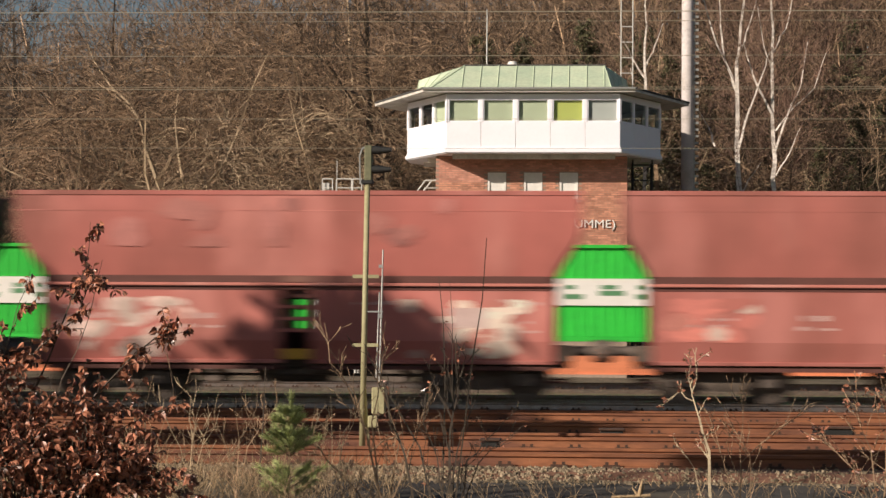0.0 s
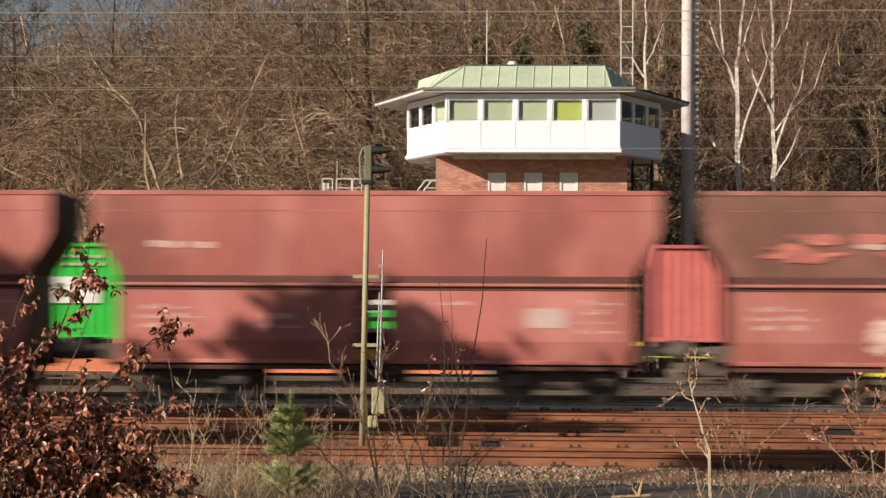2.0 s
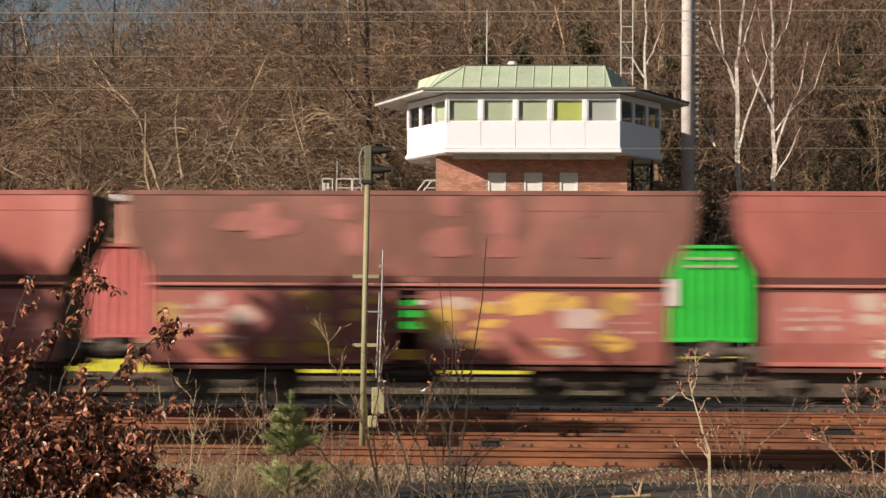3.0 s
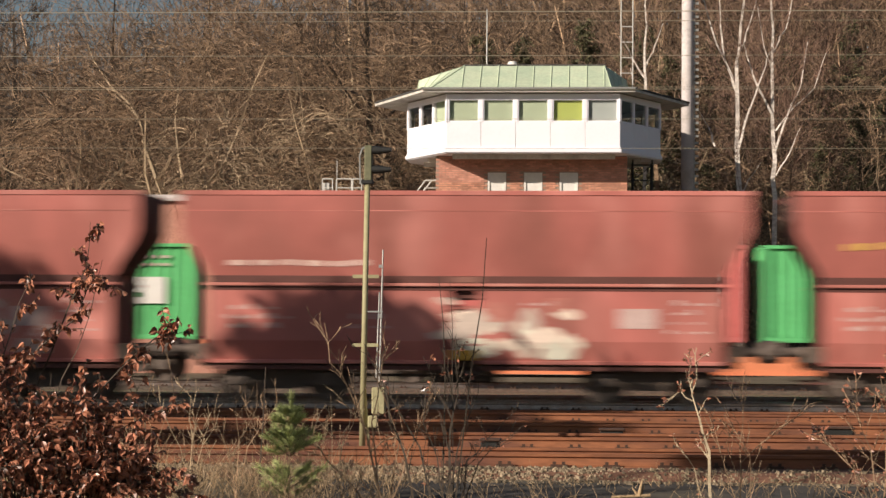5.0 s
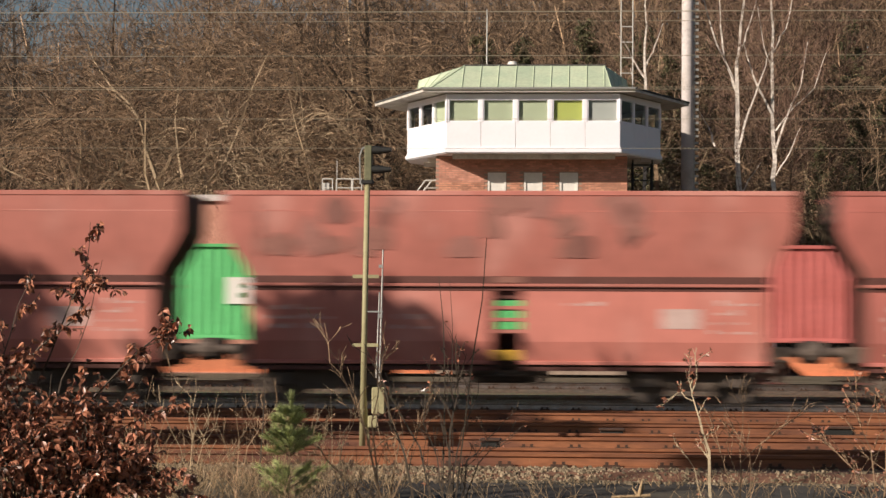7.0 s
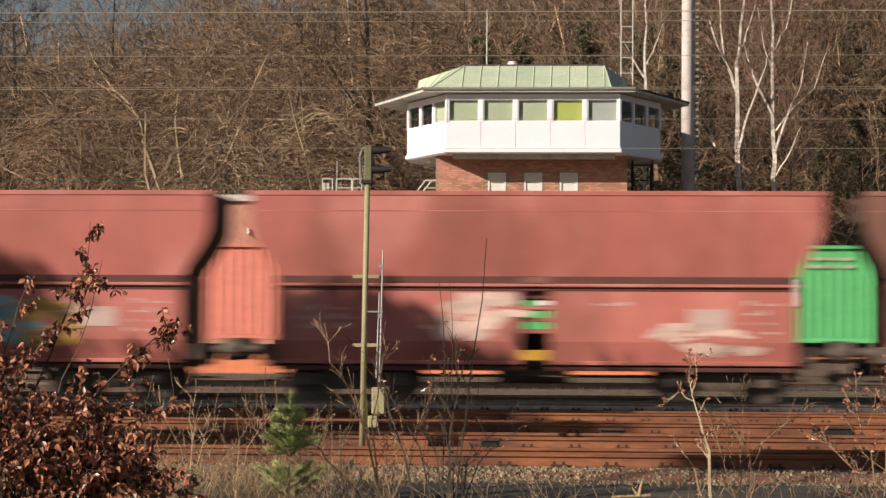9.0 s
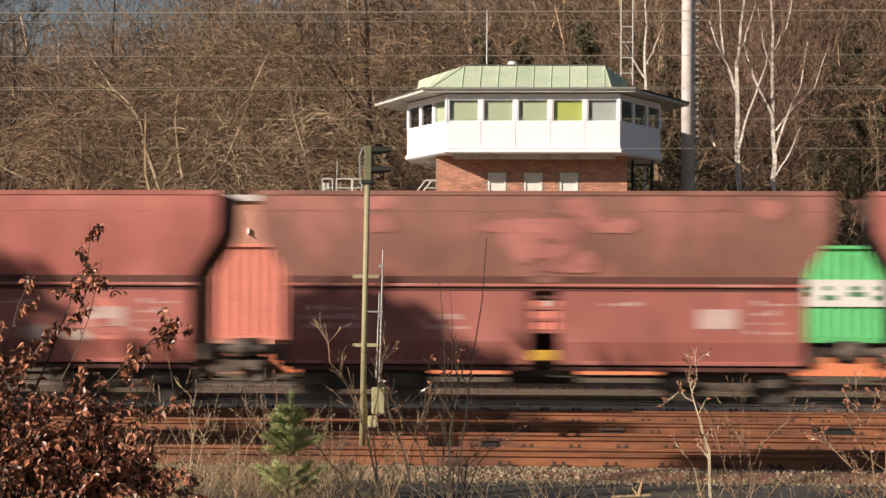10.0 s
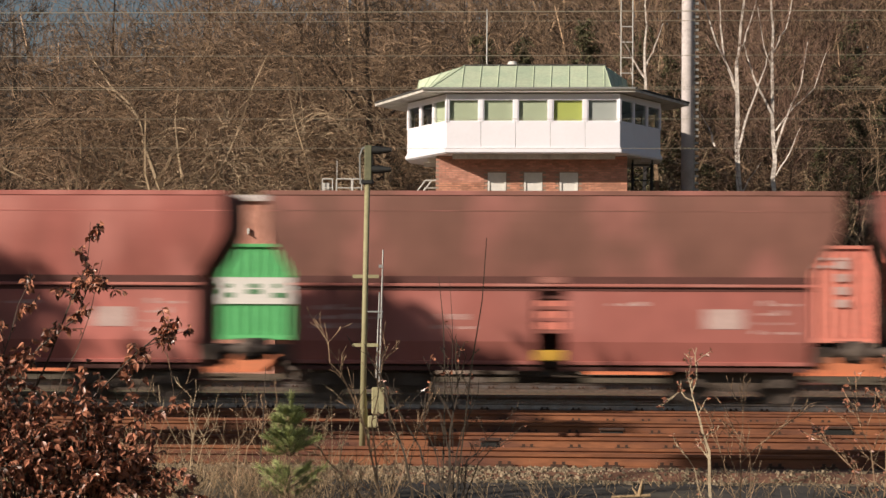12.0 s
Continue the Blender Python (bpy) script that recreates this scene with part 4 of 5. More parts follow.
def build_platform():
    p = thing("access_platform", "pale steel access platform with tube railings", "platform")
    part("deck", boxes((-11.1, 92.6, 6.55, -6.25, 93.8, 6.66)), "galv", p)
    for x in (-11.0, -9.4, -7.6):
        for y in (92.7, 93.7):
            part("leg", rods(((x, y, -0.3), (x, y, 6.55), 0.07, 0.07)), "galv", p)
    for x0, x1 in ((-10.75, -10.35), (-10.2, -9.6), (-9.55, -9.2)):
        part("railing", rods(((x0, 92.65, 6.66), (x0, 92.65, 7.45), 0.025, 0.025), ((x1, 92.65, 6.66), (x1, 92.65, 7.45), 0.025, 0.025), ((x0, 92.65, 7.45), (x1, 92.65, 7.45), 0.025, 0.025), ((x0, 92.65, 7.1), (x1, 92.65, 7.1), 0.02, 0.02), sides=6), "rail_white", p)
    part("light_pole", rods(((-10.18, 92.65, 6.6), (-10.18, 92.65, 8.2), 0.02, 0.015), sides=6), "rail_white", p)
    part("stair_rail", rods(((-7.0, 92.65, 6.66), (-6.45, 92.65, 7.4), 0.03, 0.03), ((-7.25, 92.65, 6.66), (-6.7, 92.65, 7.4), 0.03, 0.03), ((-6.7, 92.65, 7.4), (-6.25, 92.65, 7.4), 0.03, 0.03), ((-6.75, 92.65, 7.1), (-6.25, 92.65, 7.1), 0.02, 0.02), sides=6), "rail_white", p)
    part("cabinet", boxes((-10.75, 92.75, 6.66, -10.5, 93.1, 7.3), bevel=0.01), "rail_white", p, "pale equipment box")


build_platform()


def build_mast():
    m = thing("radio_mast", "tall pale concrete radio mast with climbing steps", "mast", pose(3.8, 100, 0))
    part("shaft", rods(((0, 0, -0.4), (0, 0, 26), 0.29, 0.22), sides=20), "concrete", m, smooth=True)
    for i in range(70):
        z = 5.5 + i * 0.28
        part("climbing_step", boxes((0.20, -0.05, z, 0.46, 0.05, z + 0.09)), "galv", m)
    part("step_rail", boxes((0.28, -0.02, 5.3, 0.31, 0.02, 25.4)), "galv", m)


build_mast()


def build_wires():
    for z, y, r in ((8.76, 54, 0.011), (8.62, 54.6, 0.005), (7.75, 54, 0.0065), (6.98, 54, 0.006), (6.30, 54, 0.0055), (5.63, 54, 0.005), (7.55, 59, 0.005)):
        bm = bmesh.new()
        rings = []
        for x in range(-90, 91, 10):
            rings.append([bm.verts.new((x, y + r * math.cos(k * math.tau / 6), z + 0.00004 * (x + 3) ** 2 + r * math.sin(k * math.tau / 6))) for k in range(6)])
        for p, q in zip(rings, rings[1:]):
            for k in range(6):
                bm.faces.new((p[k], p[(k + 1) % 6], q[(k + 1) % 6], q[k]))
        ob = link("overhead_wire", bm, "wire")
        tagged(ob, "thin overhead electric line wire above the tracks", "overhead wire", "overhead wires")


build_wires()


def catenary_pole(x):
    """Poles far outside the picture that carry the wires."""
    c = thing("catenary_pole", "grey steel pole carrying the overhead wires", "pole", pose(x, 56.6, 0), "catenary poles")
    part("post", rods(((0, 0, -0.4), (0, 0, 9.4), 0.16, 0.12), sides=10), "galv", c)
    part("arm", boxes(*[(-0.04, -2.75, z - 0.12, 0.04, 0.1, z - 0.06) for z in (5.63, 6.98, 8.73)]), "galv", c)


for x in (-80, 80):
    catenary_pole(x)


def build_signal():
    s = thing("signal_mast", "slim olive-painted shunting signal mast with two black lamp hoods", "signal", pose(-3.09, 31.7, 0))
    part("mast", rods(((-0.03, 0, -0.25), (0.02, 0, 3.55), 0.042, 0.036), sides=12), "post", s, smooth=True)
    part("brace", rods(((0.07, 0.03, -0.25), (-0.01, 0.01, 0.75), 0.022, 0.018), sides=8), "post", s)
    part("foot", boxes((-0.12, -0.12, -0.3, 0.14, 0.14, -0.2), bevel=0.01), "concrete", s)
    h = part("signal_head", boxes((-0.02, -0.06, 3.44, 0.085, 0.1, 3.92), bevel=0.015), "head", s, "dull olive signal head")
    for z in (3.86, 3.60):
        part("lamp_hood", rods(((0.08, 0, z), (0.20, -0.01, z - 0.005), 0.06, 0.052), ((0.20, -0.01, z - 0.005), (0.34, -0.03, z), 0.050, 0.03), sides=14), "black", h, "black lamp hood")
    part("conduit", rods(((-0.075, -0.02, 3.4), (-0.085, -0.02, 3.78), 0.012, 0.012), ((-0.085, -0.02, 3.78), (-0.05, -0.02, 3.88), 0.012, 0.012), ((-0.05, -0.02, 3.88), (0.0, -0.02, 3.9), 0.012, 0.012), sides=6), "galv", h)
    part("collar", boxes((-0.06, -0.06, 3.40, 0.10, 0.06, 3.46), bevel=0.01), "black", s)
    for z in (2.14, 1.22):
        part("arm", boxes((-0.17, -0.02, z, 0.18, 0.02, z + 0.045)), "post", s)
    part("side_pipe", rods(((0.19, 0, 0.3), (0.235, 0, 2.52), 0.016, 0.010), sides=8), "galv", s)
    part("second_pipe", rods(((0.155, 0, 0.8), (0.19, 0, 1.95), 0.011, 0.009), sides=8), "galv", s)
    part("pipe_clip", boxes((0.02, -0.02, 1.68, 0.24, 0.02, 1.70), (0.17, -0.02, 1.60, 0.23, 0.02, 1.66), (0.18, -0.02, 2.28, 0.24, 0.02, 2.32)), "galv", s)
    part("terminal_box", boxes((0.10, -0.08, 0.32, 0.28, 0.08, 0.68), bevel=0.015), "post", s, "olive terminal box")
    part("lower_box", boxes((0.05, -0.07, 0.14, 0.18, 0.07, 0.30), bevel=0.015), "post", s)


build_signal()


def build_track_box(x, y, w):
    b = thing("track_box", "dark steel point box lying between the rails", "box", pose(x, y, -0.2))
    part("body", boxes((0, -0.2, 0, w, 0.2, 0.2), bevel=0.02), "black", b)
    part("lid", boxes((-0.02, -0.22, 0.2, w + 0.02, 0.22, 0.23), bevel=0.01), "clip", b)


build_track_box(0.06, 34.9, 0.34)
build_track_box(3.28, 36.2, 0.58)
build_track_box(-1.5, 31.2, 0.24)


# ---- woods ----
def tree_kind(seed, height, kids=4, level=4, spread=0.7, up=0.12, wob=0.3, radius=None, first=0.25, limbs=9, limb_len=0.42):
    rng = random.Random(seed)
    segs, tips = [], []
    p, d = Vector((0, 0, -0.4)), Vector((rng.gauss(0, 0.03), rng.gauss(0, 0.03), 1))
    r = radius or height * 0.013
    n = 9
    stem = []
    for i in range(n):
        d = (d + Vector((rng.gauss(0, 0.07), rng.gauss(0, 0.07), 0.08))).normalized()
        q = p + d * height / n
        segs.append((tuple(p), tuple(q), r * (1 - 0.85 * i / n), r * (1 - 0.85 * (i + 1) / n)))
        stem.append((p.copy(), q.copy(), r * (1 - 0.85 * i / n)))
        p = q
    for k in range(limbs):
        f = first + (0.98 - first) * (k + rng.random()) / limbs
        a, b, rr = stem[min(int(f * n), n - 1)]
        s = a.lerp(b, f * n % 1)
        rr *= 0.9
        ang = rng.uniform(0, 6.28)
        grow(rng, s, (math.cos(ang), math.sin(ang), rng.uniform(0.1, 0.9)), height * limb_len * (1.15 - f) * rng.uniform(0.7, 1.2), rr * 0.5, level - 1, segs, tips, spread, kids, up, 3, 0.62, wob)
    return segs, tips


def plant(mesh_pair, x, y, turn, scale, label, category="tree"):
    t = thing("tree", label, category, pose(x, y, ground_height(x, y), 0, 0, turn), "woodland trees")
    for name, me in mesh_pair:
        ob = new(name, me)
        ob.parent = t
        ob.scale = (scale, scale, scale)
    return t


def split_tree(segs, name, material, twig_material, limit=0.02):
    big = sticks([s for s in segs if s[2] >= limit], "trunk", material)
    thin = [(a, b, max(r0, 0.014), max(r1, 0.008)) for a, b, r0, r1 in segs if r0 < limit]
    small = sticks(thin, "crown", twig_material)
    pair = (("trunk", big.data), ("crown", small.data))
    bpy.data.objects.remove(big)
    bpy.data.objects.remove(small)
    return pair


def weep(rng, p, d, n, step, r, out, fall=0.3):
    """A thin hanging twig of n pieces."""
    for j in range(n):
        q = p + d * step * rng.uniform(0.7, 1.3)
        out.append((tuple(p), tuple(q), r, r * 0.85))
        r *= 0.85
        d = (d + Vector((rng.gauss(0, 0.3), rng.gauss(0, 0.3), -fall))).normalized()
        p = q


def spreading_tree(seed, height, limbs=11, fall=0.3, hang=1.0):
    """A short trunk, limbs that arch up and out, and a mass of hanging twigs."""
    rng = random.Random(seed)
    segs, tips = [], []
    top, d, r = Vector((0, 0, -0.4)), Vector((rng.gauss(0, 0.1), 0, 1)).normalized(), height * 0.019
    stem = []
    for i in range(5):
        q = top + d * height * 0.11
        segs.append((tuple(top), tuple(q), r, r * 0.88))
        stem.append(q)
        r *= 0.88
        d = (d + Vector((rng.gauss(0, 0.16), rng.gauss(0, 0.16), 0.05))).normalized()
        top = q
    for k in range(limbs):
        ang = k * 2.4 + rng.uniform(-0.4, 0.4)
        rise = rng.choice((0.25, 0.5, 0.9, 1.5))
        grow(rng, stem[1 + k % 4], (math.cos(ang), math.sin(ang), rise), height * rng.uniform(0.36, 0.52), r * rng.uniform(0.45, 0.8), 3, segs, tips, 0.75, 4, 0.02, 5, 0.56, 0.38)
    for t in tips:
        if t[2] > 1.5 and rng.random() < hang:
            ang = rng.uniform(0, 6.28)
            weep(rng, Vector(t), Vector((math.cos(ang), math.sin(ang), rng.uniform(-0.3, 0.6))).normalized(), 4, 0.34, 0.013, segs, fall)
    return segs


def birch_tree(x, y, stems, seed):
    """White stems as bent lines of (x, z), with thin reddish shoots."""
    rng = random.Random(seed)
    t = thing("birch_tree", "slender white-barked birch, bare of leaves", "tree", pose(x, y, ground_height(x, y)), "birches by the tower")
    twigs, tips = [], []
    for s, (r, line) in enumerate(stems):
        white = []
        pts = [Vector((u, rng.gauss(0, 0.1), w)) for u, w in line]
        n = len(pts) - 1
        for i, (a, b) in enumerate(zip(pts, pts[1:])):
            cuts = [a.lerp(b, f / 3) + (Vector((rng.gauss(0, 0.03), 0, 0)) if 0 < f < 3 else Vector()) for f in range(4)]
            for j in range(3):
                g, h = (i + j / 3) / n, (i + (j + 1) / 3) / n
                white.append((tuple(cuts[j]), tuple(cuts[j + 1]), r * (1 - 0.7 * g), r * (1 - 0.7 * h)))
            for k in range(5 if b.z > 9 else 1):
                e = a.lerp(b, rng.random())
                side = (b - a).normalized() + Vector((rng.gauss(0, 0.6), rng.gauss(0, 0.6), 0.3))
                grow(rng, e, side, rng.uniform(0.7, 1.6), 0.014, 2, twigs, tips, 0.5, 3, 0.05, 3, 0.55, 0.2)
        sticks(white, "limb" if s else "trunk", "birch", t)
    sticks([(a, b, max(p, 0.007), max(q, 0.005)) for a, b, p, q in twigs], "crown", "red_twig", t)


def build_woods():
    rng = random.Random(12)
    oaks = [split_tree(tree_kind(20 + i, 15 + i, kids=4, level=4, limbs=14, wob=0.42, first=0.12, spread=0.95, radius=0.19)[0], "tree", "bark", "twig", 0.019) for i in range(3)]
    wide = [split_tree(spreading_tree(210 + i, 14.5 + i, hang=0.6), "tree", "bark_pale", "bark" if i % 2 else "twig", 0.022) for i in range(4)]
    dark = [split_tree(tree_kind(260 + i, 17, kids=4, level=4, limbs=10, wob=0.45, first=0.42, spread=0.9, radius=0.36)[0], "tree", "bark_dark", "bark_dark", 0.03) for i in range(2)]
    labels = ("bare brown deciduous tree with a tangled crown", "spreading bare tree with drooping sunlit twigs", "dark-trunked bare tree with forked limbs")
    # broad-crowned trees along the edge of the wood
    for i, (x, y, s) in enumerate(((-22.3, 104.0, 0.95), (-17.0, 103.2, 1.08), (-12.6, 105.0, 0.95), (-8.9, 107.0, 0.85), (-20.0, 109.0, 1.05), (-14.8, 110.5, 1.1), (-24.6, 111.0, 0.95), (-10.2, 113.0, 1.05),
                                   (-6.0, 111.0, 0.95), (-2.6, 113.5, 1.0), (0.8, 112.0, 0.95), (4.4, 115.0, 0.95), (11.0, 103.4, 0.62), (13.0, 104.0, 0.75), (10.4, 108.4, 0.9), (5.4, 106.4, 0.62), (7.2, 104.6, 0.42), (13.6, 108.6, 0.95), (3.0, 107.4, 0.95))):
        plant(wide[i % 4], x, y, i * 83, s, labels[1])
    for i, (x, y, s) in enumerate(((-26.3, 107.0, 1.0), (-10.6, 106.5, 1.05), (-24.2, 114.0, 0.9), (-30.5, 118, 1.0))):
        plant(dark[i % 2], x, y, i * 130 + 20, s, labels[2])
    # the deeper rows
    for row, (y, step) in enumerate(((119, 5.8), (130, 5.6), (146, 6.6))):
        half = y * 0.215
        x = -y * 0.0647 - half
        while x < -y * 0.0647 + half:
            if x > -0.19 * y or rng.random() < 0.5:
                plant(rng.choice(oaks), x + rng.uniform(-1.5, 1.5), y + rng.uniform(-3, 3), rng.uniform(0, 360), rng.uniform(0.8, 1.15), labels[0])
            x += step
    # conifers with loose, hanging boughs
    firs = []
    for i in range(3):
        r = random.Random(90 + i)
        h = 15
        pts, seg = [], [((0, 0, -0.4), (0, 0, h), 0.16, 0.02)]
        for k in range(95):
            z = 1.5 + (h - 1.5) * (k + r.random()) / 95
            a, reach = r.uniform(0, 6.28), (h - z) * 0.20 * r.uniform(0.4, 1.25) + 0.35
            tip = Vector((math.cos(a) * reach, math.sin(a) * reach, z - reach * r.uniform(0.05, 0.4)))
            seg.append(((0, 0, z), tuple(tip), 0.03, 0.008))
            for j in range(46):
                f = r.uniform(0.15, 1) ** 0.8
                pts.append(tuple(Vector((0, 0, z)).lerp(tip, f) + Vector((r.gauss(0, 0.13), r.gauss(0, 0.13), -abs(r.gauss(0, 0.16))))))
        a = sticks(seg, "trunk", "bark_dark")
        b = leaves(pts, 0.24, "crown", "fir", rng=r, ratio=0.32)
        firs.append((("trunk", a.data), ("crown", b.data)))
        bpy.data.objects.remove(a)
        bpy.data.objects.remove(b)
    # the small ones at the far left are added as the wood's shadowy gaps
    for i, (x, y, s) in enumerate(((4.9, 105.5, 0.62), (6.4, 109.5, 0.66), (9.9, 106.4, 0.68), (11.7, 106.6, 0.8), (13.2, 109.5, 0.9), (11.0, 112.5, 0.9), (8.2, 112.5, 0.72), (14.5, 112, 1.05), (3.3, 109, 0.95), (1.6, 106.0, 1.0), (-0.6, 107.5, 1.06), (-3.4, 109.5, 1.0),
                                   (-5.6, 116, 1.0), (9.6, 117, 0.95), (12.6, 120, 1.0), (6.0, 121, 0.95), (-27.2, 105.5, 0.62), (-25.4, 106.0, 0.5), (-24.0, 105.0, 0.42), (-29, 108, 0.7), (-9.4, 111.5, 0.6), (16.5, 118, 1.0), (2.4, 118, 1.0))):
        plant(firs[i % 3], x, y, i * 61, s, "dark olive-green conifer among bare trees")
    # fine red-brown crowns of young birches
    haze = []
    for i in range(2):
        r = random.Random(300 + i)
        segs, tips = [], []
        grow(r, (0, 0, -0.4), (0, 0, 1), 15, 0.07, 0, segs, tips, pieces=9, wob=0.06, up=0.12)
        for k in range(26):
            a = segs[3 + k % 6]
            ang = r.uniform(0, 6.28)
            grow(r, a[1], (math.cos(ang) * 0.7, math.sin(ang) * 0.7, 1.0), r.uniform(2.0, 3.6), 0.02, 3, segs, tips, 0.5, 4, 0.04, 3, 0.55, 0.22)
        haze.append(split_tree(segs, "tree", "bark", "red_twig", 0.03))
    for i, (x, y, s) in enumerate(((7.0, 108, 1.0), (8.4, 109.5, 1.05), (9.5, 108.0, 0.95))):
        plant(haze[i % 2], x, y, i * 77, s, "young tree with a haze of red-brown twigs")
    # straight brown trunks between tower and conifers
    poles = [split_tree(tree_kind(160 + i, 18, kids=3, level=3, limbs=7, first=0.6, radius=0.17)[0], "tree", "bark", "twig", 0.03) for i in range(2)]
    for i, (x, y, s) in enumerate(((2.83, 104, 1.0), (8.4, 104, 0.62), (2.4, 102, 0.5), (-1.2, 110, 0.95))):
        plant(poles[i % 2], x, y, i * 70, s, "tall bare tree with a straight brown trunk")
    birch_tree(5.98, 100.5, [
        (0.15, [(0.05, -0.4), (0.05, 7.5), (-0.08, 9.6), (-0.10, 12.6), (0.02, 13.8), (0.22, 16.5)]), (0.075, [(-0.09, 11.9), (-0.45, 12.9), (-0.95, 13.9), (-1.6, 16.2)]),
        (0.055, [(-0.6, 13.2), (-0.78, 14.6), (-0.85, 16.0)]), (0.06, [(-0.05, 9.4), (0.45, 11.2), (1.0, 12.7), (1.3, 13.6)]), (0.05, [(0.0, 13.6), (0.45, 14.8), (0.75, 16.0)]),
        (0.05, [(-1.0, 9.6), (-1.25, 10.4), (-1.7, 11.1)]), (0.045, [(-0.05, 7.2), (0.4, 8.2), (0.9, 8.9)])], 71)
    birch_tree(7.56, 101, [
        (0.13, [(-0.05, -0.4), (-0.03, 7.5), (-0.10, 9.8), (-0.16, 12.5), (-0.12, 14.6), (-0.15, 16.5)]), (0.06, [(-0.12, 10.9), (-0.7, 12.0), (-1.25, 13.6), (-1.35, 14.0)]),
        (0.055, [(-0.05, 9.4), (0.5, 11.0), (1.05, 12.3), (1.35, 14.1)]), (0.05, [(0.0, 10.3), (0.75, 11.3), (1.6, 12.1), (2.1, 13.6)]), (0.05, [(-0.14, 12.8), (-0.5, 13.8), (-0.75, 15.6)]),
        (0.05, [(-0.13, 13.6), (0.4, 14.6), (0.9, 16.4)]), (0.045, [(0.0, 8.4), (0.6, 9.4), (1.0, 10.4)])], 72)
    birch_tree(2.05, 103, [
        (0.10, [(0, -0.4), (0.0, 8.0), (0.05, 12.6), (0.0, 14.2), (0.08, 16.8)]), (0.05, [(0.0, 12.8), (-0.55, 13.7), (-1.1, 14.6)]), (0.05, [(0.02, 13.2), (0.45, 14.2), (0.8, 15.2)]), (0.05, [(0.04, 11.0), (-0.4, 12.0), (-0.6, 13.2)])], 73)


build_woods()


def build_undergrowth():
    """Tangled low stems along the edge of the wood, too many to count."""
    rng = random.Random(31)
    segs = []
    for i in range(1500):
        x, y = rng.uniform(-31, 15), rng.uniform(103.5, 113)
        p = Vector((x, y, ground_height(x, y)))
        d = Vector((rng.gauss(0, 0.55), rng.gauss(0, 0.3), 1)).normalized()
        hgt = rng.uniform(3, 8.5)
        for k in range(6):
            q = p + d * hgt / 6
            segs.append((tuple(p), tuple(q), 0.020 * (1 - k * 0.13), 0.020 * (1 - (k + 1) * 0.13)))
            if k > 1:
                e = (d + Vector((rng.gauss(0, 0.9), rng.gauss(0, 0.8), rng.gauss(-0.2, 0.5)))).normalized()
                weep(rng, q, e, 3, 0.4, 0.012, segs, 0.2)
            d = (d + Vector((rng.gauss(0, 0.3), rng.gauss(0, 0.3), -0.16))).normalized()
            p = q
    # curtains of hanging twigs
    for k in range(22):
        cx, cy = rng.uniform(-24, -8.5), rng.uniform(102.5, 107)
        top, across = rng.uniform(7.5, 14.5), rng.uniform(1.6, 3.4)
        for i in range(110):
            a, f = rng.uniform(0, 6.28), rng.random() ** 0.5
            p = Vector((cx + math.cos(a) * across * f, cy + math.sin(a) * across * f * 0.7, top - 2.2 * f * f + rng.gauss(0, 0.4)))
            weep(rng, p, Vector((math.cos(a) * 0.9, math.sin(a) * 0.6, 0.5 - 0.5 * f)).normalized(), 6, 0.42, rng.uniform(0.010, 0.018), segs, 0.34)
    # more hanging twigs, their sunlit look painted in with the paler bark
    lit = []
    for k in range(16):
        cx, cy = rng.uniform(-19.5, -10.0), rng.uniform(101.5, 103.5)
        top, across = rng.uniform(7.0, 11.5), rng.uniform(1.0, 2.2)
        for i in range(46):
            a, f = rng.uniform(0, 6.28), rng.random() ** 0.5
            p = Vector((cx + math.cos(a) * across * f, cy + math.sin(a) * across * f * 0.6, top - 1.6 * f * f + rng.gauss(0, 0.3)))
            weep(rng, p, Vector((math.cos(a) * 0.9, math.sin(a) * 0.5, 0.4 - 0.5 * f)).normalized(), 5, 0.42, rng.uniform(0.010, 0.019), lit, 0.38)
    tagged(sticks(lit, "hanging_twigs", "bark_pale"), "pale sunlit hanging twigs at the wood's edge", "twigs", kind="stuff")
    tagged(sticks(segs, "undergrowth", "bark"), "tangled bare brown saplings at the wood's edge", "undergrowth", kind="stuff")
    # far wood against the sky
    segs = []
    for i in range(6500):
        y = rng.uniform(150, 190)
        x = -y * 0.0647 + rng.uniform(-0.23, 0.23) * y
        if x < -0.15 * y and rng.random() < 0.12:
            continue
        p = Vector((x, y, ground_height(x, y)))
        d = Vector((rng.gauss(0, 0.3), rng.gauss(0, 0.2), 1)).normalized()
        hgt = rng.uniform(5, 17)
        for k in range(4):
            q = p + d * hgt / 4
            segs.append((tuple(p), tuple(q), 0.05 * (1 - k * 0.2), 0.05 * (1 - (k + 1) * 0.2)))
            e = (d + Vector((rng.gauss(0, 0.9), rng.gauss(0, 0.9), rng.gauss(0.2, 0.4)))).normalized()
            segs.append((tuple(q), tuple(q + e * rng.uniform(1, 3)), 0.025, 0.008))
            d = (d + Vector((rng.gauss(0, 0.3), rng.gauss(0, 0.2), 0))).normalized()
            p = q
    tagged(sticks(segs, "far_woods", "twig"), "distant bare brown woodland on the bank", "woods", kind="stuff")


build_undergrowth()


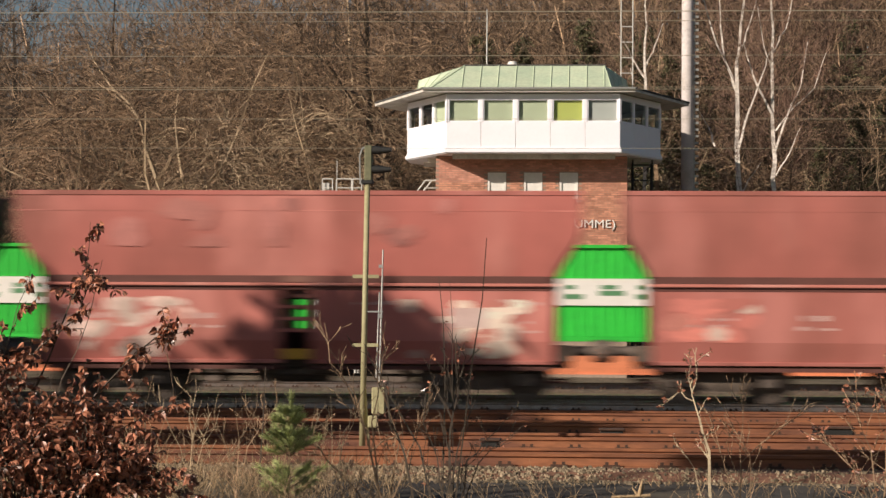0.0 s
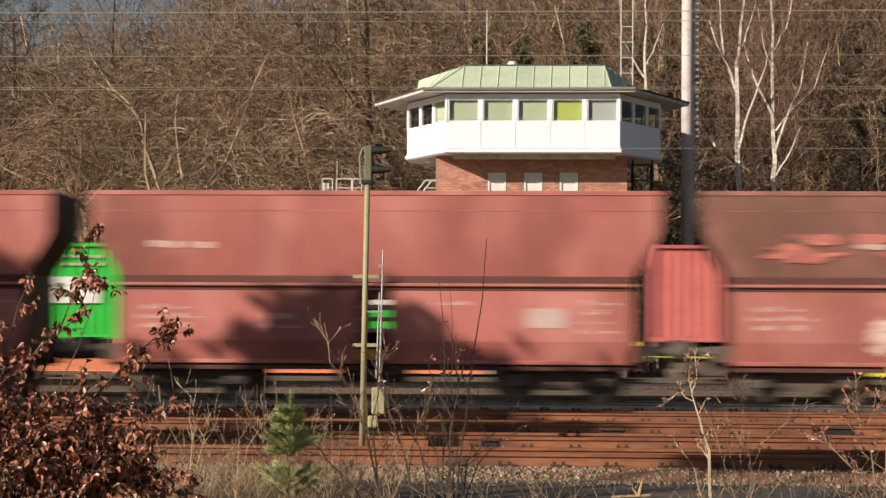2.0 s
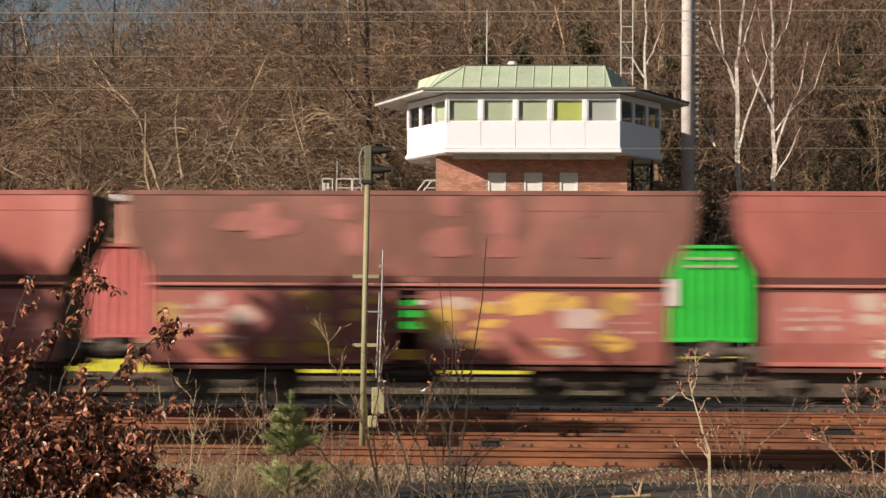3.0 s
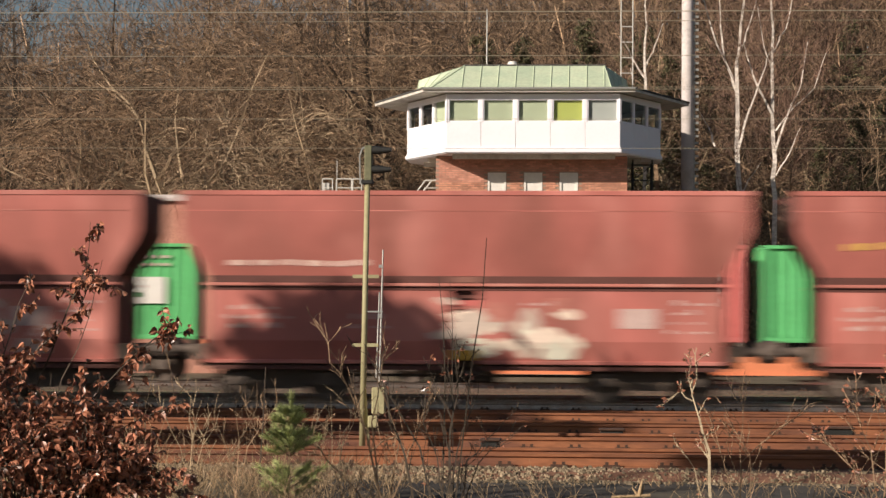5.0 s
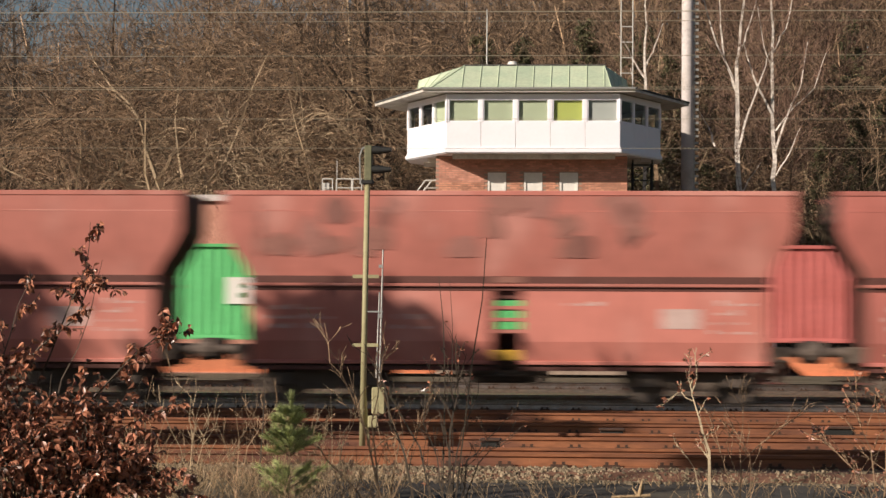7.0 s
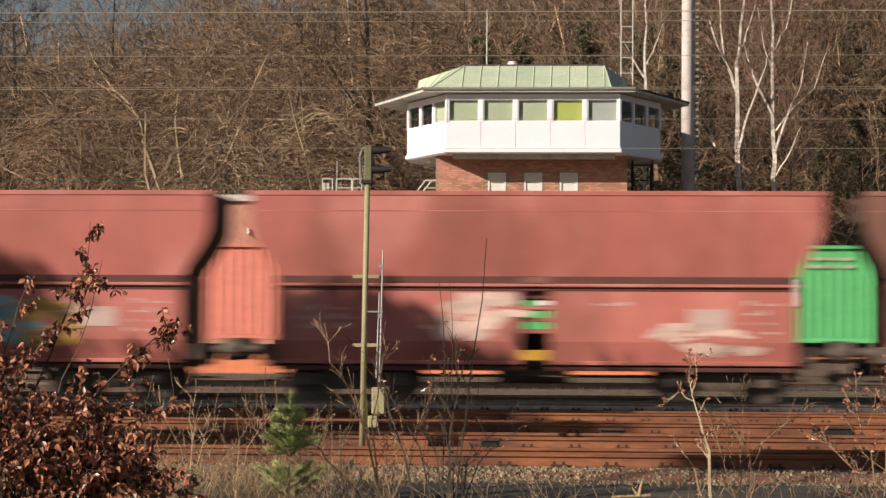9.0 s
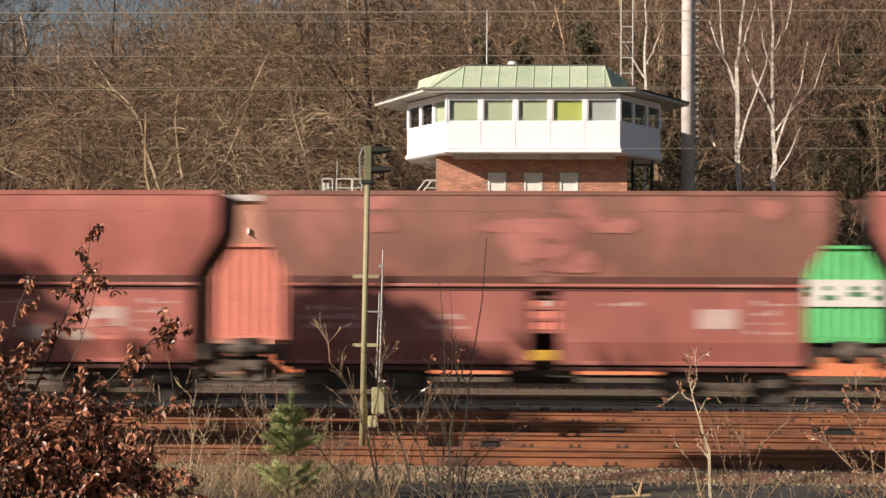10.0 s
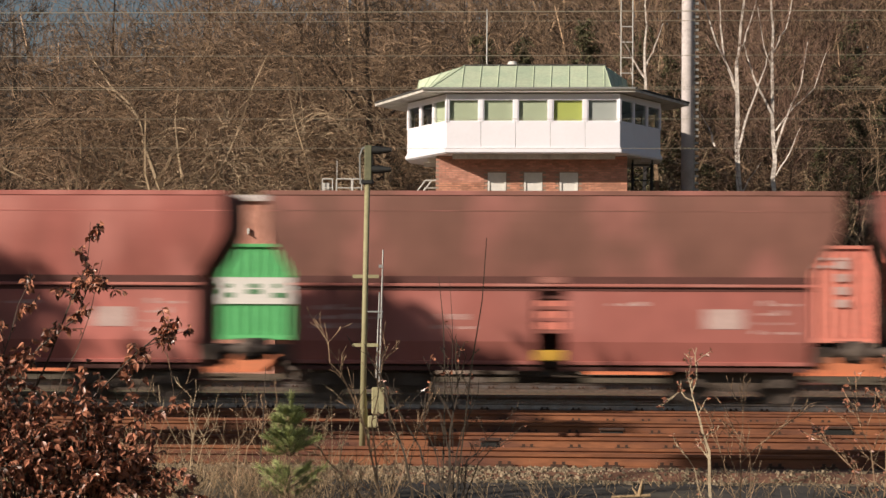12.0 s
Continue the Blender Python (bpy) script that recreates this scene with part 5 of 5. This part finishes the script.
# ---- trees beside the viewpoint, which throw their shade on the train ----
def build_shade_trees():
    # x, y, top, half width, where the crown begins
    for seed, (x, y, top, wide, low) in enumerate(((-27.6, 30.0, 15.3, 1.3, 1.5), (-26.2, 30.3, 15.3, 1.3, 2.5), (-24.9, 30.0, 14.5, 1.2, 5.0), (-36.0, 30.0, 16.8, 2.3, 1.5), (-32.4, 29.6, 13.6, 1.9, 1.0),
                                                   (-23.8, 30.0, 13.9, 1.6, 9.4), (-21.4, 30.0, 13.7, 1.6, 9.6), (-19.3, 30.0, 13.6, 1.5, 9.8), (-22.5, 20.0, 13.8, 2.4, 7.5), (-25.2, 19.4, 13.2, 2.2, 7.0), (-30.2, 30.0, 13.9, 1.5, 4.0), (-19.3, 11.1, 14.3, 0.9, 13.6), (-18.3, 11.2, 14.3, 0.9, 13.6), (-17.2, 11.1, 14.3, 0.9, 13.6))):
        r = random.Random(seed)
        t = thing("pine_tree", "dense dark green pine tree beside the sidings", "tree", pose(x, y, ground_height(x, y)), "pines by the sidings")
        seg = [((0, 0, -0.3), (0.1, 0, top - 0.4), 0.2, 0.05)]
        pts = []
        n = int(12 * (top - low) + 20)
        for k in range(n):
            z = low + (top - low) * (k + r.random()) / n
            reach = wide * min(1.0, (top - z) * 0.8 + 0.3) * r.uniform(0.7, 1.1)
            a = r.uniform(0, 6.28)
            tip = Vector((math.cos(a) * reach, math.sin(a) * reach, z + r.uniform(-0.1, 0.2)))
            seg.append(((0, 0, z - 0.3), tuple(tip), 0.045, 0.012))
            for j in range(60):
                pts.append(tuple(Vector((0, 0, z - 0.3)).lerp(tip, r.uniform(0.1, 1.02)) + Vector((r.gauss(0, 0.2), r.gauss(0, 0.2), r.gauss(0, 0.16)))))
        sticks(seg, "trunk", "bark_dark", t)
        leaves(pts, 0.42, "crown", "fir", t, r, ratio=0.6)


build_shade_trees()


# ---- plants in the foreground ----
def dry_leaves(points, size, name, material, parent, rng):
    """One mesh of curled, pointed leaves, six-sided and folded along the rib, hanging from the points."""
    verts, faces = [], []
    for p in points:
        q = Euler((rng.gauss(-0.9, 0.6), rng.gauss(0, 0.7), rng.uniform(0, 6.28))).to_matrix()
        k, curl, i = size * rng.uniform(0.55, 1.25), rng.uniform(0.05, 0.4), len(verts)
        for c in ((0, 0, 0), (0.24, 0.28, 0.14), (0.26, 0.62, 0.16), (0, 1.0, -curl), (-0.26, 0.62, 0.16), (-0.24, 0.28, 0.14), (0, 0.5, -0.02)):
            verts.append(tuple(Vector(p) + q @ (Vector(c) * k)))
        faces += [(i, i + 1, i + 2, i + 6), (i + 6, i + 2, i + 3), (i + 6, i + 3, i + 4), (i, i + 6, i + 4, i + 5)]
    me = bpy.data.meshes.new(name)
    me.from_pydata(verts, [], faces)
    me.materials.append(M[material])
    ob = new(name, me)
    ob.parent = parent
    return ob


def build_beech():
    rng = random.Random(8)
    bx, by = -4.9, 19.6
    g = ground_height(bx, by)
    t = thing("beech_bush", "beech bush holding dry copper-brown leaves", "bush", pose(bx, by, g))
    segs, pts = [], []

    def bough(line, r, dense, twig):
        """A bent bough with leafy side twigs along its outer half."""
        p = [Vector((u, rng.gauss(0, 0.12), w - g)) for u, w in line]
        n = len(p) - 1
        for i, (a, b) in enumerate(zip(p, p[1:])):
            mid = a.lerp(b, 0.5) + Vector((rng.gauss(0, 0.02), 0, rng.gauss(0, 0.02)))
            segs.extend([(tuple(a), tuple(mid), r * (1 - 0.8 * i / n), r * (1 - 0.8 * (i + 0.5) / n)), (tuple(mid), tuple(b), r * (1 - 0.8 * (i + 0.5) / n), r * (1 - 0.8 * (i + 1) / n))])
            for k in range(int(dense * (0.4 + i / n))):
                tips, own = [], []
                d = (b - a).normalized() + Vector((rng.gauss(0, 0.8), rng.gauss(0, 0.7), rng.gauss(0.1, 0.5)))
                grow(rng, a.lerp(b, rng.random()), d, twig * rng.uniform(0.5, 1.2), 0.006, 1, own, tips, 0.6, 3, 0.03, 3, 0.6, 0.22)
                segs.extend(own)
                for c, e, _, _ in own:
                    for j in range(rng.choice((0, 1, 1, 2))):
                        pts.append(tuple(Vector(c).lerp(Vector(e), rng.random())))
    # boughs: (x, z) from the foot
    bough([(0.0, g), (0.15, 0.9), (0.45, 1.55), (0.62, 1.95), (0.66, 2.32)], 0.012, 3, 0.14)
    bough([(0.05, g), (0.35, 0.45), (0.85, 0.95), (1.25, 1.35), (1.42, 1.40)], 0.016, 8, 0.18)
    bough([(-0.2, g), (-0.2, 0.9), (0.0, 1.4), (0.12, 1.85)], 0.012, 4, 0.18)
    bough([(0.0, g), (0.1, 1.1), (0.4, 1.4), (0.62, 1.75), (0.74, 1.8)], 0.012, 6, 0.16)
    bough([(0.1, g), (0.45, 1.0), (0.66, 1.55), (0.80, 2.0)], 0.008, 2, 0.14)
    bough([(0.1, g), (0.5, 0.3), (1.0, 0.62), (1.3, 0.75)], 0.012, 8, 0.22)
    bough([(0.1, g), (0.6, 0.2), (1.1, 0.28), (1.5, 0.22)], 0.012, 8, 0.24)
    bough([(0.1, g), (0.7, 0.0), (1.2, 0.08), (1.55, 0.05)], 0.010, 8, 0.24)
    for k in range(66):
        u = rng.uniform(-0.7, 1.25)
        bough([(rng.gauss(0, 0.2), g), (u * 0.7, rng.uniform(-0.1, 0.3)), (u + rng.gauss(0, 0.12), rng.uniform(0.1, 1.45 - 0.75 * max(u + 0.1, 0)))], 0.010, 8, 0.22)
    sticks([(a, b, max(p, 0.003), max(q, 0.0022)) for a, b, p, q in segs], "crown", "bark_dark", t)
    dry_leaves(pts, 0.076, "foliage", "beech_leaf", t, rng)


build_beech()


def build_pine_sapling():
    rng = random.Random(15)
    x, y = -3.05, 23.6
    t = thing("pine_sapling", "young green pine sapling in the verge", "tree", pose(x, y, ground_height(x, y)))
    segs, pts = [((0, 0, -0.1), (0.0, 0, 0.6), 0.014, 0.010), ((0, 0, 0.6), (0.02, 0, 1.12), 0.010, 0.004)], []
    for z, reach in ((0.10, 0.34), (0.20, 0.36), (0.30, 0.22), (0.52, 0.26), (0.60, 0.27), (0.68, 0.20), (0.82, 0.15), (0.92, 0.10)):
        for k in range(7):
            a = k * 0.9 + rng.uniform(0, 0.9)
            q = reach * rng.uniform(0.65, 1.1)
            tip = Vector((math.cos(a) * q, math.sin(a) * q, z + q * rng.uniform(0.3, 0.75)))
            base = Vector((0, 0, z))
            segs.append((tuple(base), tuple(tip), 0.005, 0.003))
            pts += [(base.lerp(tip, f), (tip - base).normalized()) for f in (0.3, 0.42, 0.54, 0.64, 0.74, 0.83, 0.92, 1.0)]
    pts += [(Vector((0.02, 0, 0.55 + i * 0.02)), Vector((0, 0, 1))) for i in range(29)]
    sticks(segs, "stem", "bark", t)
    needles = []
    for p, d in pts:
        for k in range(16):
            e = (d * 1.0 + Vector((rng.gauss(0, 0.55), rng.gauss(0, 0.55), rng.gauss(0.2, 0.5)))).normalized()
            needles.append((tuple(p), tuple(p + e * rng.uniform(0.05, 0.10)), 0.0022, 0.0012))
    sticks(needles, "needles", "needle", t)


build_pine_sapling()


def build_shrub(x, y, label, stems, material, seed, leaf=0, twigs=3, shrink=0.4):
    """Stems as bent lines of (x, z) from the foot, with side shoots."""
    rng = random.Random(seed)
    g = ground_height(x, y)
    t = thing("bare_shrub", label, "shrub", pose(x, y, 0), "bare shrubs")
    segs, tips = [], []
    for r, line in stems:
        pts = [Vector((line[0][0], rng.gauss(0, 0.03), line[0][1] or g - 0.05))] + [Vector((u, rng.gauss(0, 0.06), w)) for u, w in line[1:]]
        n = len(pts) - 1
        for i, (a, b) in enumerate(zip(pts, pts[1:])):
            mid = a.lerp(b, 0.5) + Vector((rng.gauss(0, 0.015), 0, rng.gauss(0, 0.01)))
            ra, rb = r * (1 - 0.75 * i / n), r * (1 - 0.75 * (i + 1) / n)
            segs += [(tuple(a), tuple(mid), ra, (ra + rb) / 2), (tuple(mid), tuple(b), (ra + rb) / 2, rb)]
            tips.append(tuple(b))
            for k in range(twigs):
                s = a.lerp(b, rng.random())
                d = (b - a).normalized() + Vector((rng.gauss(0, 0.75), rng.gauss(0, 0.5), rng.uniform(0.0, 0.5)))
                grow(rng, s, d, (b - a).length * shrink * rng.uniform(0.6, 1.3) + 0.08, rb * 0.5 + 0.001, 1, segs, tips, 0.5, 3, 0.06, 3, 0.5, 0.18)
    segs = [(a, b, max(r0, 0.0036), max(r1, 0.0026)) for a, b, r0, r1 in segs]
    sticks(segs, "crown", material, t)
    if leaf:
        leaves([q for q in tips for k in range(2) if rng.random() < leaf], 0.055, "foliage", "beech_leaf", t, rng)


build_shrub(-1.5, 24.0, "dark bare shrub with upright rods", [
    (0.017, [(0.0, 0), (0.02, 0.22), (0.06, 0.62), (0.10, 0.92), (0.09, 1.35)]), (0.010, [(0.04, 0.55), (-0.08, 0.78), (-0.16, 1.0)]), (0.009, [(0.06, 0.72), (0.03, 0.95), (0.01, 1.15)]), (0.009, [(0.09, 0.9), (0.15, 1.02), (0.2, 1.2)]),
    (0.015, [(-0.32, 0), (-0.42, 0.18), (-0.58, 0.55), (-0.66, 0.95), (-0.85, 1.3)]), (0.013, [(-0.12, 0), (-0.28, 0.25), (-0.5, 0.62), (-0.62, 0.85)]), (0.012, [(0.10, 0), (0.20, 0.12), (0.38, 0.32), (0.60, 0.55)]),
    (0.011, [(0.02, 0), (0.10, 0.2), (0.24, 0.62), (0.32, 0.95)]), (0.010, [(0.0, 0), (-0.1, 0.15), (-0.24, 0.5), (-0.22, 0.8)]), (0.009, [(0.15, 0), (0.32, 0.1), (0.52, 0.3), (0.72, 0.42)])], "bark_dark", 51, leaf=0.12, twigs=2)
build_shrub(-2.2, 24.1, "grey bare shrub beside the signal mast", [
    (0.013, [(0.05, 0), (-0.12, 0.35), (-0.32, 0.85), (-0.50, 1.10), (-0.57, 1.5)]), (0.011, [(0, 0), (-0.08, 0.5), (0.02, 1.0), (0.10, 1.3)]), (0.010, [(0.1, 0), (0.2, 0.3), (0.05, 0.75), (-0.08, 1.15)]),
    (0.009, [(-0.1, 0), (-0.5, 0.1), (-0.75, 0.35), (-0.5, 0.55)]), (0.009, [(0.1, 0), (0.3, 0.2), (0.42, 0.5), (0.55, 0.8)])], "bark", 52)
build_shrub(1.13, 24.0, "pale-stemmed sapling with a few dry leaves", [
    (0.019, [(0.02, 0), (0.0, 0.24), (-0.10, 0.58), (-0.17, 0.82), (-0.12, 1.14)]), (0.007, [(-0.16, 0.74), (-0.28, 0.84), (-0.44, 0.70)]), (0.007, [(-0.17, 0.82), (-0.20, 1.0), (-0.16, 1.18)]), (0.008, [(0.0, 0), (-0.14, 0.06), (-0.30, 0.3)])], "stalk", 53, leaf=0.55, twigs=2, shrink=0.16)
build_shrub(1.45, 24.2, "bare grey twigs beside the sidings", [
    (0.007, [(0, 0), (0.0, 0.3), (0.03, 0.7), (0.0, 0.9)]), (0.006, [(0, 0), (-0.2, 0.25), (-0.3, 0.55)]), (0.006, [(0, 0.1), (0.2, 0.3), (0.45, 0.5), (0.7, 0.66)]), (0.005, [(0.1, 0), (0.1, 0.2), (-0.15, 0.6)])], "bark", 54)
for i, (x, y) in enumerate(((-3.7, 24.3), (-4.2, 24.5), (-3.35, 24.8), (-2.75, 24.6), (-4.6, 24.0))):
    build_shrub(x, y, "bare twiggy shrub among dry grass", [
        (0.008, [(0, 0), (-0.1, 0.2), (-0.25 - 0.05 * i, 0.62)]), (0.008, [(0, 0), (0.12, 0.22), (0.3, 0.55 + 0.05 * i)]), (0.007, [(0, 0), (0.02, 0.3), (0.0, 0.75)]), (0.006, [(0.1, 0), (0.3, 0.05), (0.55, 0.3)])], "bark_pale" if i % 2 else "bark", 55 + i)
build_shrub(2.75, 23.2, "bare shrub with a few dry brown leaves", [
    (0.009, [(0, 0), (-0.1, 0.3), (-0.25, 0.75)]), (0.010, [(0, 0), (0.05, 0.4), (0.0, 1.0)]), (0.008, [(0, 0), (0.15, 0.3), (0.2, 0.8)]), (0.008, [(0, 0), (-0.25, 0.1), (-0.5, 0.35)])], "bark", 61, leaf=0.9, twigs=5)


def build_tall_rod(x, y, pts, r):
    t = thing("bare_sapling", "single thin upright bare rod in the verge", "sapling", pose(x, y, 0), "bare saplings")
    sticks([((*a,), (*b,), r * (1 - 0.2 * i), r * (0.8 - 0.2 * i)) for i, (a, b) in enumerate(zip(pts, pts[1:]))], "stem", "bark_dark", t)


build_tall_rod(-1.42, 24.0, [(0, 0, ground_height(-1.42, 24.0)), (0.17, 0, 1.12), (0.27, 0, 1.75), (0.31, 0, 2.37)], 0.010)
build_tall_rod(-1.55, 24.1, [(0, 0, ground_height(-1.55, 24.1)), (0.02, 0, 0.9), (-0.0, 0, 1.5), (-0.05, 0, 1.98)], 0.009)
build_tall_rod(-1.45, 24.3, [(0, 0, ground_height(-1.45, 24.3)), (-0.02, 0, 0.9), (-0.02, 0, 1.5), (-0.05, 0, 1.95)], 0.006)
build_tall_rod(-3.45, 24.2, [(0, 0, ground_height(-3.45, 24.2)), (0.05, 0, 0.5), (0.06, 0, 0.8), (0.07, 0, 1.05)], 0.008)


def build_grass():
    rng = random.Random(77)
    segs = []
    for i in range(6500):
        y = rng.uniform(21.0, 26.6)
        x = -y * 0.0647 + rng.uniform(-0.20, 0.20) * y
        if x > -2 and rng.random() < 0.78:
            continue
        clump = noise.noise((x * 0.9, y * 0.9, 3))
        if clump < -0.12:
            continue
        p = Vector((x, y, ground_height(x, y) - 0.02))
        d = Vector((rng.gauss(0, 0.55), rng.gauss(0, 0.4), 1)).normalized()
        L = rng.uniform(0.15, 0.6) * (1 + 0.8 * max(clump, 0)) * (1.35 if x < -2.4 else 0.8) * (0.55 if y > 25.4 else 1)
        r = rng.uniform(0.0022, 0.0045)
        for k in range(3):
            q = p + d * L / 3
            segs.append((tuple(p), tuple(q), r * (1 - k * 0.25), r * (0.75 - k * 0.25)))
            d = (d + Vector((rng.gauss(0, 0.3), rng.gauss(0, 0.3), -0.25))).normalized()
            p = q
    tagged(sticks(segs, "dry_grass", "straw"), "dry straw-coloured grass and stalks in the verge", "grass", kind="stuff")


build_grass()


def build_stump(x, y):
    t = thing("broken_branch", "splintered pale broken branch lying in the verge", "branch", pose(x, y, ground_height(x, y)))
    part("stick", rods(((-0.28, 0, 0.05), (0.12, 0, 0.07), 0.012, 0.016), ((0.0, 0, 0.06), (0.035, 0, 0.22), 0.022, 0.010), ((0.0, 0, 0.06), (-0.07, 0, 0.15), 0.018, 0.006), ((0.02, 0.01, 0.06), (0.06, 0.01, 0.18), 0.012, 0.005), sides=6), "straw", t)


build_stump(0.44, 24.5)


# ---- bricks of the tower's front ----
def build_bricks():
    def solid(a, b, z):
        return not (z + 0.07 > 6.5 and z < 7.62 and any(b > x - 0.01 and a < x + 0.71 for x in (-4.19, -2.79, -1.42)))
    me = {}
    loose = bmesh.new()
    rng = random.Random(2)
    rows = [4.0 + i * 0.0833 for i in range(int((8.3 - 4.0) / 0.0833))]
    cells = []
    for i, z in enumerate(rows):
        x = BX0 + (0.0 if i % 2 else 0.125)
        while x < BX1 - 0.1:
            w = min(0.24, BX1 - x - 0.005)
            if solid(x, x + w, z) and w > 0.08:
                cells.append((x, w, z))
            x += 0.25
    cells.sort(key=lambda c: -c[2])
    verts, faces = [], []
    for k, (x, w, z) in enumerate(cells):
        d = BY0 - rng.uniform(0.0, 0.008)
        if k < 300:
            key = round(w, 3)
            if key not in me:
                bm = boxes((0, 0, 0, w, 0.05, 0.071))
                me[key] = bpy.data.meshes.new("brick")
                bm.to_mesh(me[key])
                bm.free()
                me[key].materials.append(M["brick"])
            ob = new("brick", me[key])
            ob.parent = TOWER_WALL
            ob.location = (x, d, z)
        else:
            n = len(verts)
            verts += [(x, d, z), (x + w, d, z), (x + w, d, z + 0.071), (x, d, z + 0.071), (x, d + 0.05, z), (x + w, d + 0.05, z), (x + w, d + 0.05, z + 0.071), (x, d + 0.05, z + 0.071)]
            faces += [(n, n + 1, n + 2, n + 3), (n, n + 4, n + 5, n + 1), (n + 3, n + 2, n + 6, n + 7), (n, n + 3, n + 7, n + 4), (n + 1, n + 5, n + 6, n + 2)]
    mesh = bpy.data.meshes.new("brickwork")
    mesh.from_pydata(verts, [], faces)
    mesh.materials.append(mat("red_brick_courses", (0.55, 0.27, 0.18), 0.85, scale=3, vary=0.18, bump=0.3, second=(0.42, 0.18, 0.12), island=0.25))
    ob = new("brickwork", mesh)
    ob.parent = TOWER_WALL
    tagged(ob, "red brick courses", kind="stuff")


build_bricks()


# ---- what moves ----
TIMES = [i * 0.5 for i in range(25)]


def clock(t):
    """The trains run a little behind on the half seconds."""
    return t - (0.02 if t % 1 else 0)


def motions():
    # coal train, to the right; its wheels turn too fast to be keyed and only slide along
    for n, w, _ in WAGONS:
        walk(w, [(t, pose(0.131 + 25.767 * clock(t) - 0.0364 * clock(t) ** 2 - n * PITCH, TRAIN_Y, 0)) for t in TIMES])
    # container train, to the left
    for x, c in CONTAINERS + FLATS:
        walk(c, [(t, pose(-17.07 + x - 22.31 * clock(t), BACK_Y, 0)) for t in TIMES])


motions()
